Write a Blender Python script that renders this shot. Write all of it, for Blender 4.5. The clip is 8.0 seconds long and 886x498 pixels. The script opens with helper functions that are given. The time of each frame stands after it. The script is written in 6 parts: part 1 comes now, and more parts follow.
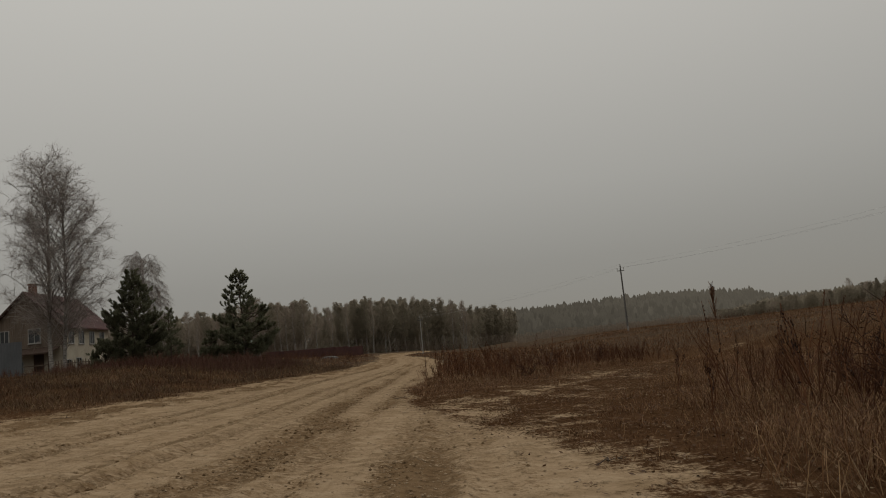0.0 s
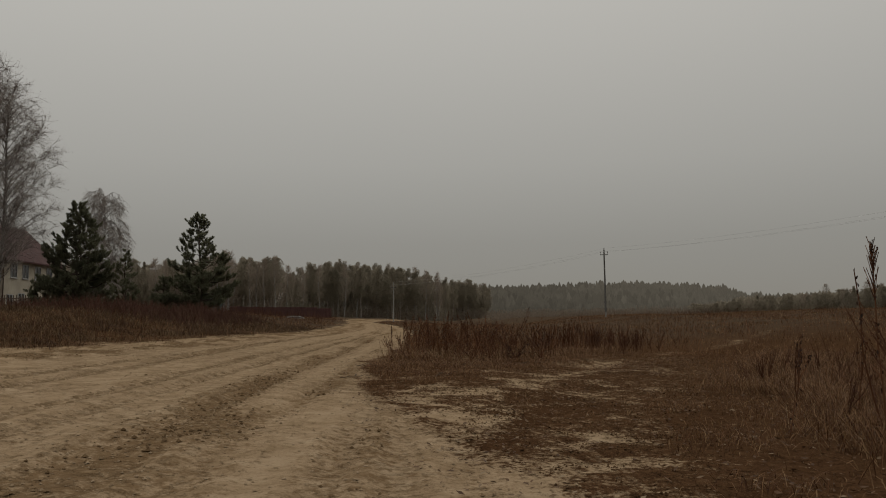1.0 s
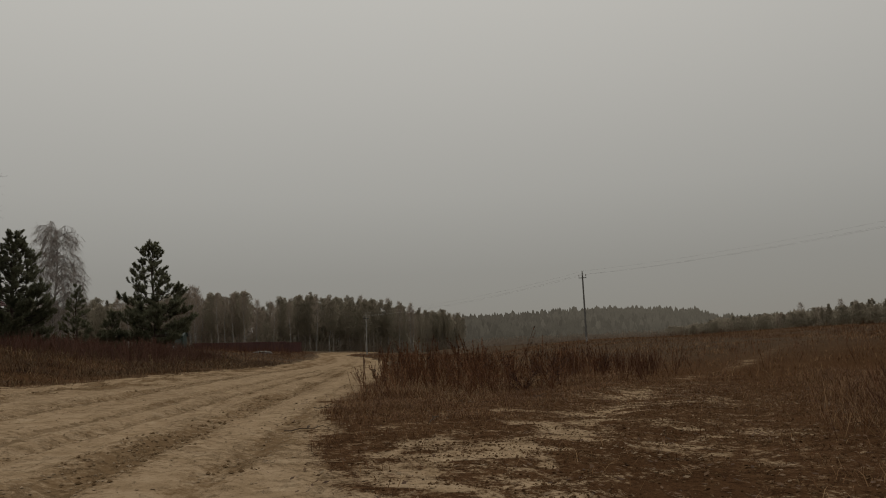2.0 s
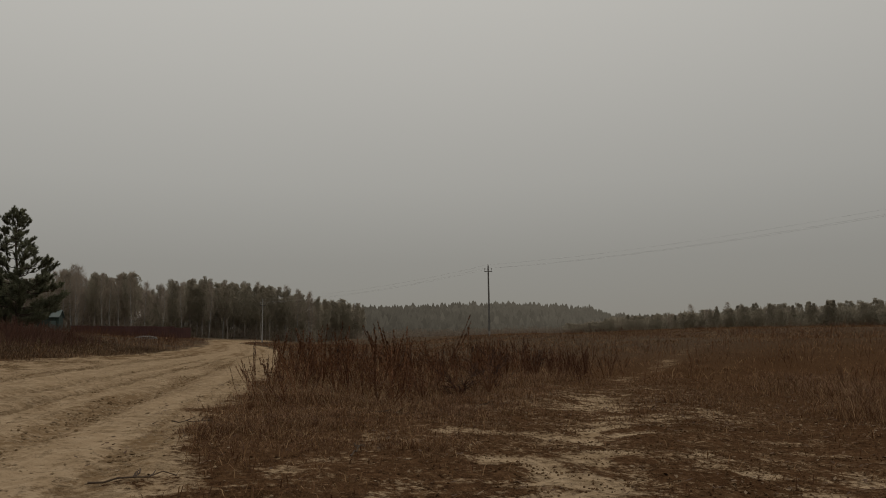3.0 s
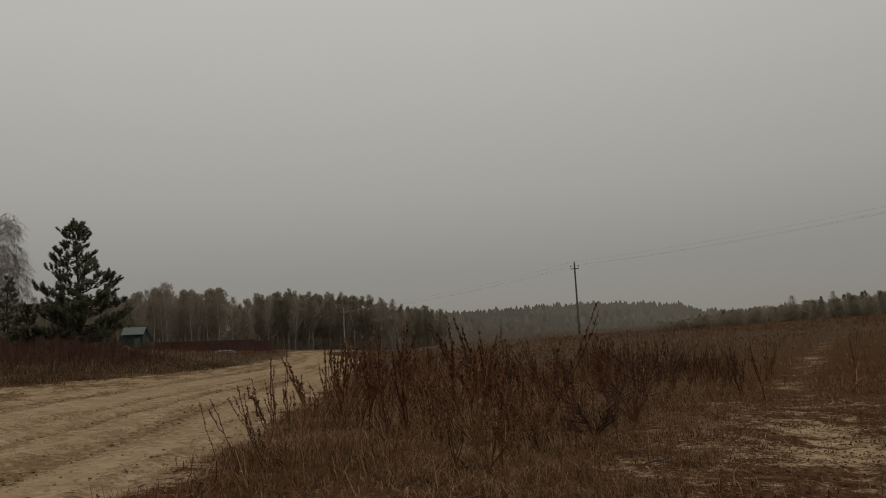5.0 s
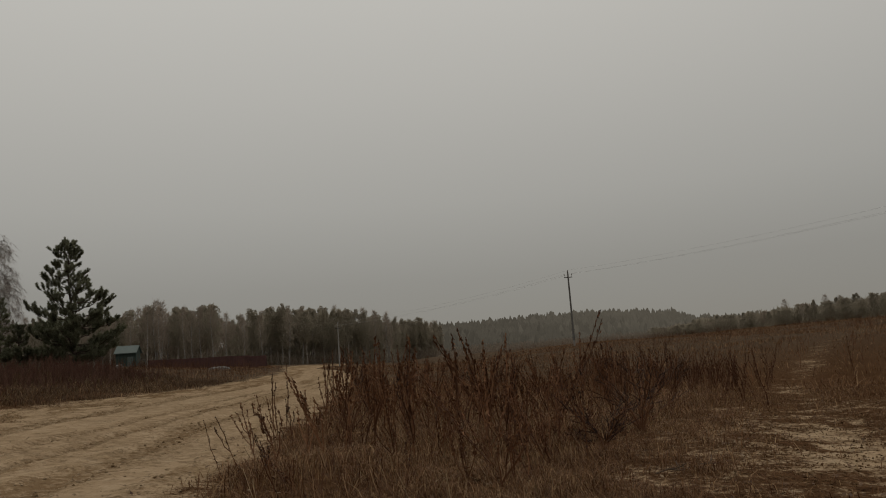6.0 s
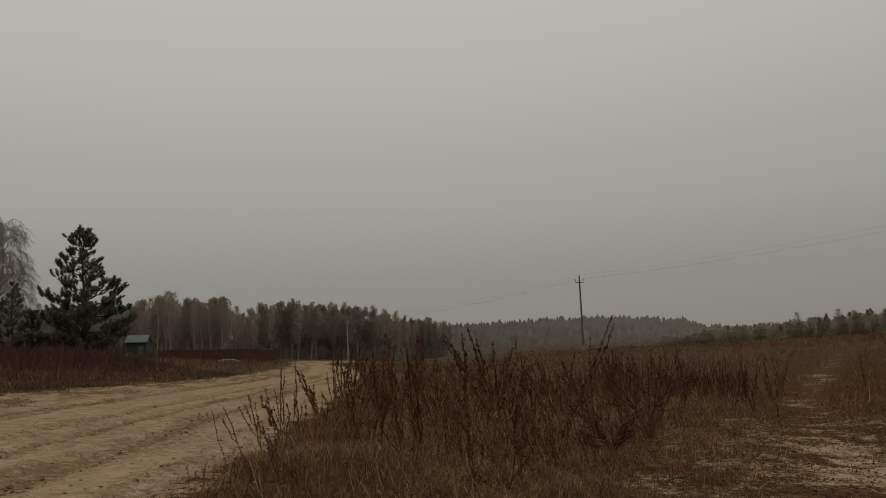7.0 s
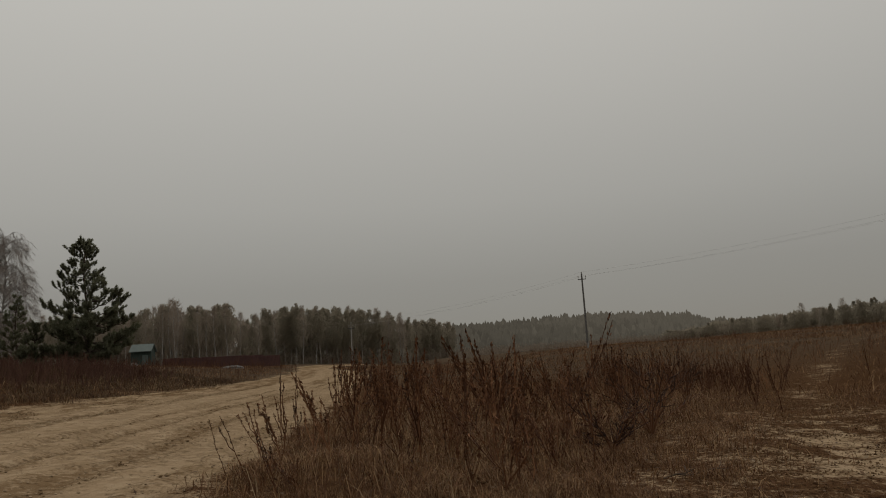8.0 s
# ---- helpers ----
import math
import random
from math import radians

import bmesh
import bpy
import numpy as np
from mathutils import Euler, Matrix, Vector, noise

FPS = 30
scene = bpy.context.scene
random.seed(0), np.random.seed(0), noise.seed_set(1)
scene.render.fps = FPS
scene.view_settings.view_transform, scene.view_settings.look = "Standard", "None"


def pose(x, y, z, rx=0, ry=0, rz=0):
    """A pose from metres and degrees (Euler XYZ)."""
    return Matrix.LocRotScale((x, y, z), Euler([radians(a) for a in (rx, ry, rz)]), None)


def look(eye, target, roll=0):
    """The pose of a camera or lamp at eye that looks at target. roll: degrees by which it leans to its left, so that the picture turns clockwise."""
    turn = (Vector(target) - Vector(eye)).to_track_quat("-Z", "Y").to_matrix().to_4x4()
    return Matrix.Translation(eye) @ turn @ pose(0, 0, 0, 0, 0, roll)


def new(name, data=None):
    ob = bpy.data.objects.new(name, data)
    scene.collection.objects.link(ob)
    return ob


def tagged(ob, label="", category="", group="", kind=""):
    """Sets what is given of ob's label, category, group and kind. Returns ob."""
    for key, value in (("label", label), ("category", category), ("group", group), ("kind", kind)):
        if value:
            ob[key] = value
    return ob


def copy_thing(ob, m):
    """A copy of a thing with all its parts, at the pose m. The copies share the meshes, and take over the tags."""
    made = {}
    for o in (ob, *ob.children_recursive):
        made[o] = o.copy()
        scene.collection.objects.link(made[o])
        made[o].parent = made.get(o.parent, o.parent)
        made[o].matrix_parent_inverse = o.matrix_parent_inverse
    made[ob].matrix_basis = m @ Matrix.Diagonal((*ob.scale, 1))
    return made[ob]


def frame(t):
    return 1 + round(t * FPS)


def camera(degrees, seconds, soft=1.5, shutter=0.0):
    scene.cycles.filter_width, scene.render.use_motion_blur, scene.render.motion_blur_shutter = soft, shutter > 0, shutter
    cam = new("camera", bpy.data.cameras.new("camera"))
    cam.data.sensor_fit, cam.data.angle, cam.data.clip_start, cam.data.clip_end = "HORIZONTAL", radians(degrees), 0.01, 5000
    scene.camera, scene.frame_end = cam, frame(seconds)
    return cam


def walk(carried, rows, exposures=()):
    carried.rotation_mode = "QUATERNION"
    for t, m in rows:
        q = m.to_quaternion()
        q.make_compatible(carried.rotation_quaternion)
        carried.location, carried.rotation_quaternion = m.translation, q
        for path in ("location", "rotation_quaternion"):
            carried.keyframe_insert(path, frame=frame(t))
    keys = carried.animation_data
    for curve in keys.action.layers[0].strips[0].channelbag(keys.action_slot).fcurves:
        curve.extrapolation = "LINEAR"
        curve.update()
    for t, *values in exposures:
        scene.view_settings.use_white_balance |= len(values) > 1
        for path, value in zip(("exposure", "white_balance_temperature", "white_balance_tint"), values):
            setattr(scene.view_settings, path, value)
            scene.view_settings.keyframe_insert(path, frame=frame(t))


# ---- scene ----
# ---- the camera and its ride ----
cam = camera(60.0, 8.0, soft=1.0)
PATH = [
    (0, (0.129, 0.318, 0.975), (0.126, 2.3, 1.237), -5.5),
    (0.2, (0.134, 1.322, 0.96), (0.123, 3.308, 1.198), -4.6),
    (0.5, (0.047, 2.777, 0.965), (0.189, 4.759, 1.198), -4.4),
    (0.8, (0.055, 4.256, 0.929), (0.121, 6.247, 1.109), -1.2),
    (1, (0.068, 5.212, 0.913), (0.116, 7.203, 1.1), -0.5),
    (1.2, (0.063, 6.118, 0.877), (0.115, 8.103, 1.113), -0.1),
    (2.3, (-0.188, 10.839, 0.741), (-0.015, 12.814, 1.003), -3.8),
    (2.5, (-0.256, 11.556, 0.724), (-0.006, 13.526, 0.962), -4.3),
    (2.7, (-0.301, 12.222, 0.76), (0.059, 14.178, 0.964), -4.6),
    (3, (-0.173, 13.262, 0.794), (0.202, 15.212, 1.031), -0.7),
    (3.3, (-0.026, 14.527, 0.793), (0.222, 16.496, 1.045), 1.3),
    (3.5, (0.098, 15.365, 0.795), (0.334, 17.334, 1.049), 1.7),
    (3.7, (0.211, 16.106, 0.825), (0.378, 18.085, 1.061), 1.8),
    (4, (0.264, 17.038, 0.816), (0.417, 19.02, 1.038), 0.9),
    (4.3, (0.362, 17.743, 0.813), (0.501, 19.726, 1.029), -1.3),
    (4.5, (0.402, 18.036, 0.813), (0.538, 20.018, 1.045), -2.8),
    (4.7, (0.446, 18.225, 0.821), (0.611, 20.204, 1.064), -2.6),
    (5.8, (0.376, 18.42, 0.798), (0.554, 20.392, 1.08), -3.7),
    (6, (0.345, 18.428, 0.821), (0.535, 20.398, 1.104), -4.1),
    (6.5, (0.377, 18.495, 0.838), (0.555, 20.467, 1.12), -3.5),
    (7, (0.331, 18.459, 0.811), (0.49, 20.432, 1.097), -2.0),
    (7.5, (0.368, 18.437, 0.807), (0.521, 20.41, 1.096), -2.4),
    (8, (0.407, 18.472, 0.82), (0.561, 20.445, 1.108), -3.6),
]
walk(cam, [(t, look(eye, target, roll)) for t, eye, target, roll in PATH])

# ---- world and light: a grey overcast sky, darker towards the horizon ----
world = bpy.data.worlds.new("overcast")
scene.world = world
world.use_nodes = True
wn, wl = world.node_tree.nodes, world.node_tree.links
wn.clear()
sky = wn.new("ShaderNodeTexSky")
sky.sky_type, sky.sun_disc = "NISHITA", False
sky.sun_elevation, sky.sun_rotation = radians(42), radians(20)
clear_sky = wn.new("ShaderNodeBackground")
clear_sky.inputs["Strength"].default_value = 0.05
wl.new(sky.outputs["Color"], clear_sky.inputs["Color"])
coord = wn.new("ShaderNodeTexCoord")
split = wn.new("ShaderNodeSeparateXYZ")
wl.new(coord.outputs["Generated"], split.inputs[0])
ramp = wn.new("ShaderNodeValToRGB")
ramp.color_ramp.elements[0].position, ramp.color_ramp.elements[0].color = 0.0, (0.214, 0.206, 0.186, 1)
ramp.color_ramp.elements[1].position, ramp.color_ramp.elements[1].color = 1.0, (0.72, 0.70, 0.645, 1)
for at, c in ((0.10, (0.260, 0.251, 0.228)), (0.20, (0.347, 0.337, 0.309)), (0.34, (0.432, 0.420, 0.387)), (0.48, (0.507, 0.494, 0.457))):
    e = ramp.color_ramp.elements.new(at)
    e.color = (*c, 1)
wl.new(split.outputs["Z"], ramp.inputs[0])
cloud = wn.new("ShaderNodeBackground")
cloud.inputs["Strength"].default_value = 1.0
wl.new(ramp.outputs[0], cloud.inputs["Color"])
side = wn.new("ShaderNodeMath")
side.operation = "MULTIPLY_ADD"
side.inputs[1].default_value, side.inputs[2].default_value = -0.07, 1.03
wl.new(split.outputs["X"], side.inputs[0])
wl.new(side.outputs[0], cloud.inputs["Strength"])
mixed = wn.new("ShaderNodeMixShader")
mixed.inputs[0].default_value = 0.96
wl.new(clear_sky.outputs[0], mixed.inputs[1])
wl.new(cloud.outputs[0], mixed.inputs[2])
wout = wn.new("ShaderNodeOutputWorld")
wl.new(mixed.outputs[0], wout.inputs["Surface"])

sun_data = bpy.data.lights.new("sun", "SUN")
sun_data.energy, sun_data.angle, sun_data.color = 0.5, radians(50), (1.0, 0.97, 0.92)
sun = new("sun", sun_data)
sun.matrix_world = look((0, 0, 60), (-20, -55, 0))


# ---- materials ----
def nodes_of(name, rough=0.9, spec=0.15):
    m = bpy.data.materials.new(name)
    m.use_nodes = True
    n, l = m.node_tree.nodes, m.node_tree.links
    b = n["Principled BSDF"]
    b.inputs["Roughness"].default_value = rough
    b.inputs["Specular IOR Level"].default_value = spec
    return m, n, l, b


def noise_fac(n, l, scale, detail=4.0, rough=0.6, stretch=None, seed=0.0):
    tc = n.new("ShaderNodeTexCoord")
    mp = n.new("ShaderNodeMapping")
    mp.inputs["Scale"].default_value = stretch or (1, 1, 1)
    mp.inputs["Location"].default_value = (seed, seed * 1.7, seed * 0.6)
    l.new(tc.outputs["Object"], mp.inputs["Vector"])
    t = n.new("ShaderNodeTexNoise")
    t.inputs["Scale"].default_value, t.inputs["Detail"].default_value, t.inputs["Roughness"].default_value = scale, detail, rough
    l.new(mp.outputs[0], t.inputs["Vector"])
    return t.outputs["Fac"]


def ramp_of(n, l, fac, stops):
    r = n.new("ShaderNodeValToRGB")
    r.color_ramp.elements[0].position, r.color_ramp.elements[0].color = stops[0][0], (*stops[0][1], 1)
    r.color_ramp.elements[1].position, r.color_ramp.elements[1].color = stops[-1][0], (*stops[-1][1], 1)
    for p, c in stops[1:-1]:
        e = r.color_ramp.elements.new(p)
        e.color = (*c, 1)
    l.new(fac, r.inputs[0])
    return r.outputs[0]


def mix_col(n, l, fac, a, b, mode="MIX"):
    x = n.new("ShaderNodeMix")
    x.data_type, x.blend_type = "RGBA", mode
    for sock, v in ((x.inputs["Factor"], fac), (x.inputs[6], a), (x.inputs[7], b)):
        if isinstance(v, (int, float)):
            sock.default_value = v
        elif isinstance(v, tuple):
            sock.default_value = (*v, 1)
        else:
            l.new(v, sock)
    return x.outputs[2]


def math_of(n, l, op, a, b=0.0, clamp=False):
    x = n.new("ShaderNodeMath")
    x.operation, x.use_clamp = op, clamp
    for sock, v in ((x.inputs[0], a), (x.inputs[1], b)):
        if isinstance(v, (int, float)):
            sock.default_value = v
        else:
            l.new(v, sock)
    return x.outputs[0]


def bump_of(n, l, b, fac, strength=0.4, dist=0.02):
    x = n.new("ShaderNodeBump")
    x.inputs["Strength"].default_value, x.inputs["Distance"].default_value = strength, dist
    l.new(fac, x.inputs["Height"])
    l.new(x.outputs[0], b.inputs["Normal"])


def plain(name, dark, light, scale=4.0, rough=0.85, spec=0.2, bump=0.3, dist=0.01, stretch=None, metal=0.0):
    """A surface with stains at one scale and grain at another."""
    m, n, l, b = nodes_of(name, rough, spec)
    big = noise_fac(n, l, scale, 5, 0.6, stretch)
    small = noise_fac(n, l, scale * 11, 3, 0.6, stretch, 3.1)
    both = math_of(n, l, "ADD", math_of(n, l, "MULTIPLY", big, 0.65), math_of(n, l, "MULTIPLY", small, 0.35))
    l.new(ramp_of(n, l, both, ((0.32, dark), (0.68, light))), b.inputs["Base Color"])
    b.inputs["Metallic"].default_value = metal
    if bump:
        bump_of(n, l, b, small, bump, dist)
    return m


def varied(name, stops, rough=0.85, spec=0.15, big_scale=0.6, through_light=0.0, drifts=0.38):
    """For leaves, blades and stalks: each island has a shade of its own, drifting over the place."""
    m, n, l, b = nodes_of(name, rough, spec)
    g = n.new("ShaderNodeNewGeometry")
    drift = noise_fac(n, l, big_scale, 3)
    f = math_of(n, l, "ADD", math_of(n, l, "MULTIPLY", g.outputs["Random Per Island"], 1 - drifts), math_of(n, l, "MULTIPLY", drift, drifts))
    col = ramp_of(n, l, f, stops)
    l.new(col, b.inputs["Base Color"])
    if through_light:
        t = n.new("ShaderNodeBsdfTranslucent")
        l.new(col, t.inputs["Color"])
        x = n.new("ShaderNodeMixShader")
        x.inputs[0].default_value = through_light
        l.new(b.outputs[0], x.inputs[1])
        l.new(t.outputs[0], x.inputs[2])
        l.new(x.outputs[0], n["Material Output"].inputs["Surface"])
    return m


def ground_material():
    m, n, l, b = nodes_of("sandy_ground", 1.0, 0.0)
    at = n.new("ShaderNodeAttribute")
    at.attribute_name = "cover"
    s = n.new("ShaderNodeSeparateColor")
    l.new(at.outputs["Color"], s.inputs[0])
    wide, mid, fine = noise_fac(n, l, 0.55, 4), noise_fac(n, l, 3.2, 5, 0.65), noise_fac(n, l, 34.0, 3, 0.7)
    clods = noise_fac(n, l, 11.0, 4, 0.7, (1.0, 0.75, 1.0), 5.0)
    crumb = noise_fac(n, l, 21.0, 4, 0.75, None, 11.0)
    # bare sand, damp and dry
    sand = ramp_of(n, l, mid, ((0.30, (0.262, 0.182, 0.106)), (0.50, (0.372, 0.268, 0.168)), (0.70, (0.455, 0.342, 0.224))))
    sand = mix_col(n, l, math_of(n, l, "MULTIPLY", fine, 0.55), sand, (0.205, 0.142, 0.086))
    churn = math_of(n, l, "ADD", s.outputs[1], math_of(n, l, "MULTIPLY", math_of(n, l, "SUBTRACT", clods, 0.5), 2.3))
    churn = math_of(n, l, "ADD", churn, math_of(n, l, "MULTIPLY", math_of(n, l, "SUBTRACT", crumb, 0.5), 1.6))
    churn = math_of(n, l, "MULTIPLY", math_of(n, l, "SUBTRACT", churn, 0.34), 2.2, True)
    sand = mix_col(n, l, math_of(n, l, "MULTIPLY", churn, 0.78), sand, (0.150, 0.092, 0.047))
    # dirt crumbs and painted shadow gaps, thickest where tyres churned the sand
    fleck = noise_fac(n, l, 27.0, 3, 0.65, (0.75, 1.5, 1.0), 2.0)
    edge = math_of(n, l, "SUBTRACT", math_of(n, l, "ADD", 0.50, math_of(n, l, "MULTIPLY", mid, 0.22)), math_of(n, l, "MULTIPLY", s.outputs[1], 0.16))
    fleck = math_of(n, l, "MULTIPLY", math_of(n, l, "SUBTRACT", fleck, edge), 9.0, True)
    sand = mix_col(n, l, math_of(n, l, "MULTIPLY", fleck, 0.34), sand, (0.120, 0.076, 0.040))
    # thin wheel lines along the road
    lines = noise_fac(n, l, 1.0, 3, 0.6, (11.0, 0.35, 1.0), 4.0)
    lines = math_of(n, l, "MULTIPLY", math_of(n, l, "SUBTRACT", lines, 0.53), 7.0, True)
    lines = math_of(n, l, "MULTIPLY", lines, math_of(n, l, "MULTIPLY", clods, 0.35))
    sand = mix_col(n, l, lines, sand, (0.135, 0.088, 0.048))
    # heel-sized hollows, their shade put into the colour alone
    pit_shade = noise_fac(n, l, 13.0, 2, 0.5, (0.6, 1.4, 1.0), 8.0)
    pit_shade = math_of(n, l, "MULTIPLY", math_of(n, l, "SUBTRACT", pit_shade, 0.60), 6.0, True)
    sand = mix_col(n, l, math_of(n, l, "MULTIPLY", pit_shade, 0.22), sand, (0.120, 0.076, 0.040))
    # dents and kicked-up clods, in drifts; their shade is put into the colour
    dents = noise_fac(n, l, 10.0, 4, 0.72, (1.0, 0.8, 1.0), 23.0)
    drift = noise_fac(n, l, 0.9, 3, 0.55, (1.0, 0.5, 1.0), 29.0)
    dents = math_of(n, l, "ADD", dents, math_of(n, l, "MULTIPLY", math_of(n, l, "SUBTRACT", drift, 0.5), 0.40))
    dents = math_of(n, l, "MULTIPLY", math_of(n, l, "SUBTRACT", dents, 0.545), 8.0, True)
    sand = mix_col(n, l, math_of(n, l, "MULTIPLY", dents, 0.30), sand, (0.160, 0.104, 0.056))
    # tyre lugs: slanting bars pressed into the fresh ruts, groove shade painted in
    tr = n.new("ShaderNodeAttribute")
    tr.attribute_name = "tread"
    ts = n.new("ShaderNodeSeparateXYZ")
    l.new(tr.outputs["Vector"], ts.inputs[0])
    phase = math_of(n, l, "ADD", math_of(n, l, "MULTIPLY", ts.outputs[0], 2 * math.pi / 0.17), math_of(n, l, "MULTIPLY", mid, 2.0))
    lug = math_of(n, l, "MULTIPLY", math_of(n, l, "ADD", math_of(n, l, "SINE", phase), 0.05), 3.5, True)
    lug = math_of(n, l, "MULTIPLY", lug, math_of(n, l, "MULTIPLY", ts.outputs[1], math_of(n, l, "MULTIPLY", math_of(n, l, "SUBTRACT", math_of(n, l, "ADD", clods, math_of(n, l, "MULTIPLY", mid, 0.8)), 0.80), 5.0, True)), True)
    sand = mix_col(n, l, math_of(n, l, "MULTIPLY", lug, 0.30), sand, (0.092, 0.057, 0.030))
    # dead grass, litter and dark topsoil
    litter = ramp_of(n, l, clods, ((0.30, (0.028, 0.015, 0.009)), (0.50, (0.068, 0.036, 0.019)), (0.72, (0.125, 0.072, 0.038))))
    thatch = noise_fac(n, l, 70.0, 3, 0.75, (1.0, 0.45, 1.0), 17.0)
    litter = mix_col(n, l, math_of(n, l, "MULTIPLY", math_of(n, l, "SUBTRACT", thatch, 0.46), 4.5, True), litter, (0.112, 0.060, 0.029))
    litter = mix_col(n, l, math_of(n, l, "MULTIPLY", math_of(n, l, "SUBTRACT", 0.44, thatch), 5.0, True), litter, (0.022, 0.011, 0.006))
    soil = ramp_of(n, l, fine, ((0.3, (0.034, 0.017, 0.009)), (0.7, (0.090, 0.046, 0.022))))
    litter = mix_col(n, l, math_of(n, l, "MULTIPLY", s.outputs[2], 0.8), litter, soil)
    field = ramp_of(n, l, clods, ((0.30, (0.040, 0.027, 0.018)), (0.50, (0.082, 0.057, 0.038)), (0.72, (0.140, 0.100, 0.066))))
    litter = mix_col(n, l, at.outputs["Alpha"], litter, field)
    cover = math_of(n, l, "ADD", s.outputs[0], math_of(n, l, "MULTIPLY", math_of(n, l, "SUBTRACT", clods, 0.5), 1.1))
    cover = math_of(n, l, "ADD", cover, math_of(n, l, "MULTIPLY", math_of(n, l, "SUBTRACT", mid, 0.5), 0.8))
    cover = math_of(n, l, "ADD", cover, math_of(n, l, "MULTIPLY", math_of(n, l, "SUBTRACT", wide, 0.5), 0.35))
    cover = math_of(n, l, "ADD", cover, math_of(n, l, "MULTIPLY", math_of(n, l, "SUBTRACT", crumb, 0.5), 1.7))
    cover = math_of(n, l, "MULTIPLY", math_of(n, l, "SUBTRACT", cover, 0.37), 3.0, True)
    l.new(mix_col(n, l, cover, litter, sand), b.inputs["Base Color"])
    high = math_of(n, l, "ADD", math_of(n, l, "MULTIPLY", fine, 0.4), clods)
    high = math_of(n, l, "SUBTRACT", high, math_of(n, l, "MULTIPLY", dents, 0.7))
    bump_of(n, l, b, math_of(n, l, "SUBTRACT", high, math_of(n, l, "MULTIPLY", lug, 0.8)), 0.8, 0.04)
    return m


M_GROUND = ground_material()
M_VERGE = varied("verge_grass", ((0.22, (0.034, 0.019, 0.012)), (0.44, (0.078, 0.045, 0.025)), (0.60, (0.135, 0.084, 0.045)), (0.80, (0.290, 0.205, 0.115))), through_light=0.15, big_scale=0.35, drifts=0.6)
M_GRASS = varied("dry_grass", ((0.14, (0.046, 0.020, 0.010)), (0.40, (0.118, 0.055, 0.026)), (0.64, (0.200, 0.108, 0.052)), (0.90, (0.420, 0.280, 0.150))), through_light=0.2, drifts=0.36)
M_WEED = varied("dry_weed_stalk", ((0.12, (0.038, 0.017, 0.009)), (0.45, (0.104, 0.046, 0.023)), (0.75, (0.185, 0.086, 0.042)), (0.95, (0.300, 0.165, 0.085))))
M_REDWEED = varied("rust_brown_weed", ((0.12, (0.040, 0.016, 0.010)), (0.5, (0.096, 0.042, 0.023)), (0.9, (0.180, 0.096, 0.050))), through_light=0.2, drifts=0.55, big_scale=0.3)
M_BRUSH = varied("maroon_brush", ((0.12, (0.054, 0.027, 0.020)), (0.5, (0.118, 0.060, 0.043)), (0.9, (0.190, 0.106, 0.074))), through_light=0.2, drifts=0.5, big_scale=0.3)
M_SEED = varied("dark_seed_head", ((0.2, (0.020, 0.013, 0.010)), (0.8, (0.068, 0.036, 0.024))))
# needle green is lifted in the base colour for the mist
M_NEEDLE = varied("pine_needles", ((0.15, (0.105, 0.104, 0.066)), (0.55, (0.175, 0.176, 0.114)), (0.9, (0.250, 0.250, 0.164))), rough=0.7, through_light=0.55)
M_PINEBARK = plain("pine_bark", (0.040, 0.030, 0.024), (0.085, 0.062, 0.046), 6, bump=0.7, dist=0.02, stretch=(1, 1, 0.35))
M_TWIG = varied("birch_twigs", ((0.15, (0.150, 0.122, 0.106)), (0.55, (0.280, 0.240, 0.214)), (0.9, (0.52, 0.48, 0.44))), through_light=0.3)
# far woods: the mist before them is put into these pale base colours
M_HAZEPINE = varied("far_pine_foliage", ((0.1, (0.255, 0.222, 0.166)), (0.9, (0.310, 0.270, 0.204))), big_scale=0.1, through_light=0.65, drifts=0.6)
M_HAZETWIG = varied("far_birch_twigs", ((0.1, (0.245, 0.198, 0.154)), (0.9, (0.305, 0.250, 0.198))), big_scale=0.1, through_light=0.65, drifts=0.6)
M_HAZEBARK = plain("far_trunk_bark", (0.20, 0.17, 0.145), (0.30, 0.26, 0.225), 2.0, bump=0, stretch=(1, 1, 0.2))
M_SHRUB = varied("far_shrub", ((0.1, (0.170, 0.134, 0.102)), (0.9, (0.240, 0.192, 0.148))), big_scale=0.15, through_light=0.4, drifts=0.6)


def birch_bark():
    m, n, l, b = nodes_of("birch_bark", 0.8, 0.2)
    streak = noise_fac(n, l, 5.0, 4, 0.7, (0.8, 0.8, 3.0))
    l.new(ramp_of(n, l, streak, ((0.34, (0.040, 0.034, 0.030)), (0.46, (0.24, 0.22, 0.20)), (0.7, (0.42, 0.40, 0.37)))), b.inputs["Base Color"])
    bump_of(n, l, b, streak, 0.3, 0.01)
    return m


M_BIRCH = birch_bark()


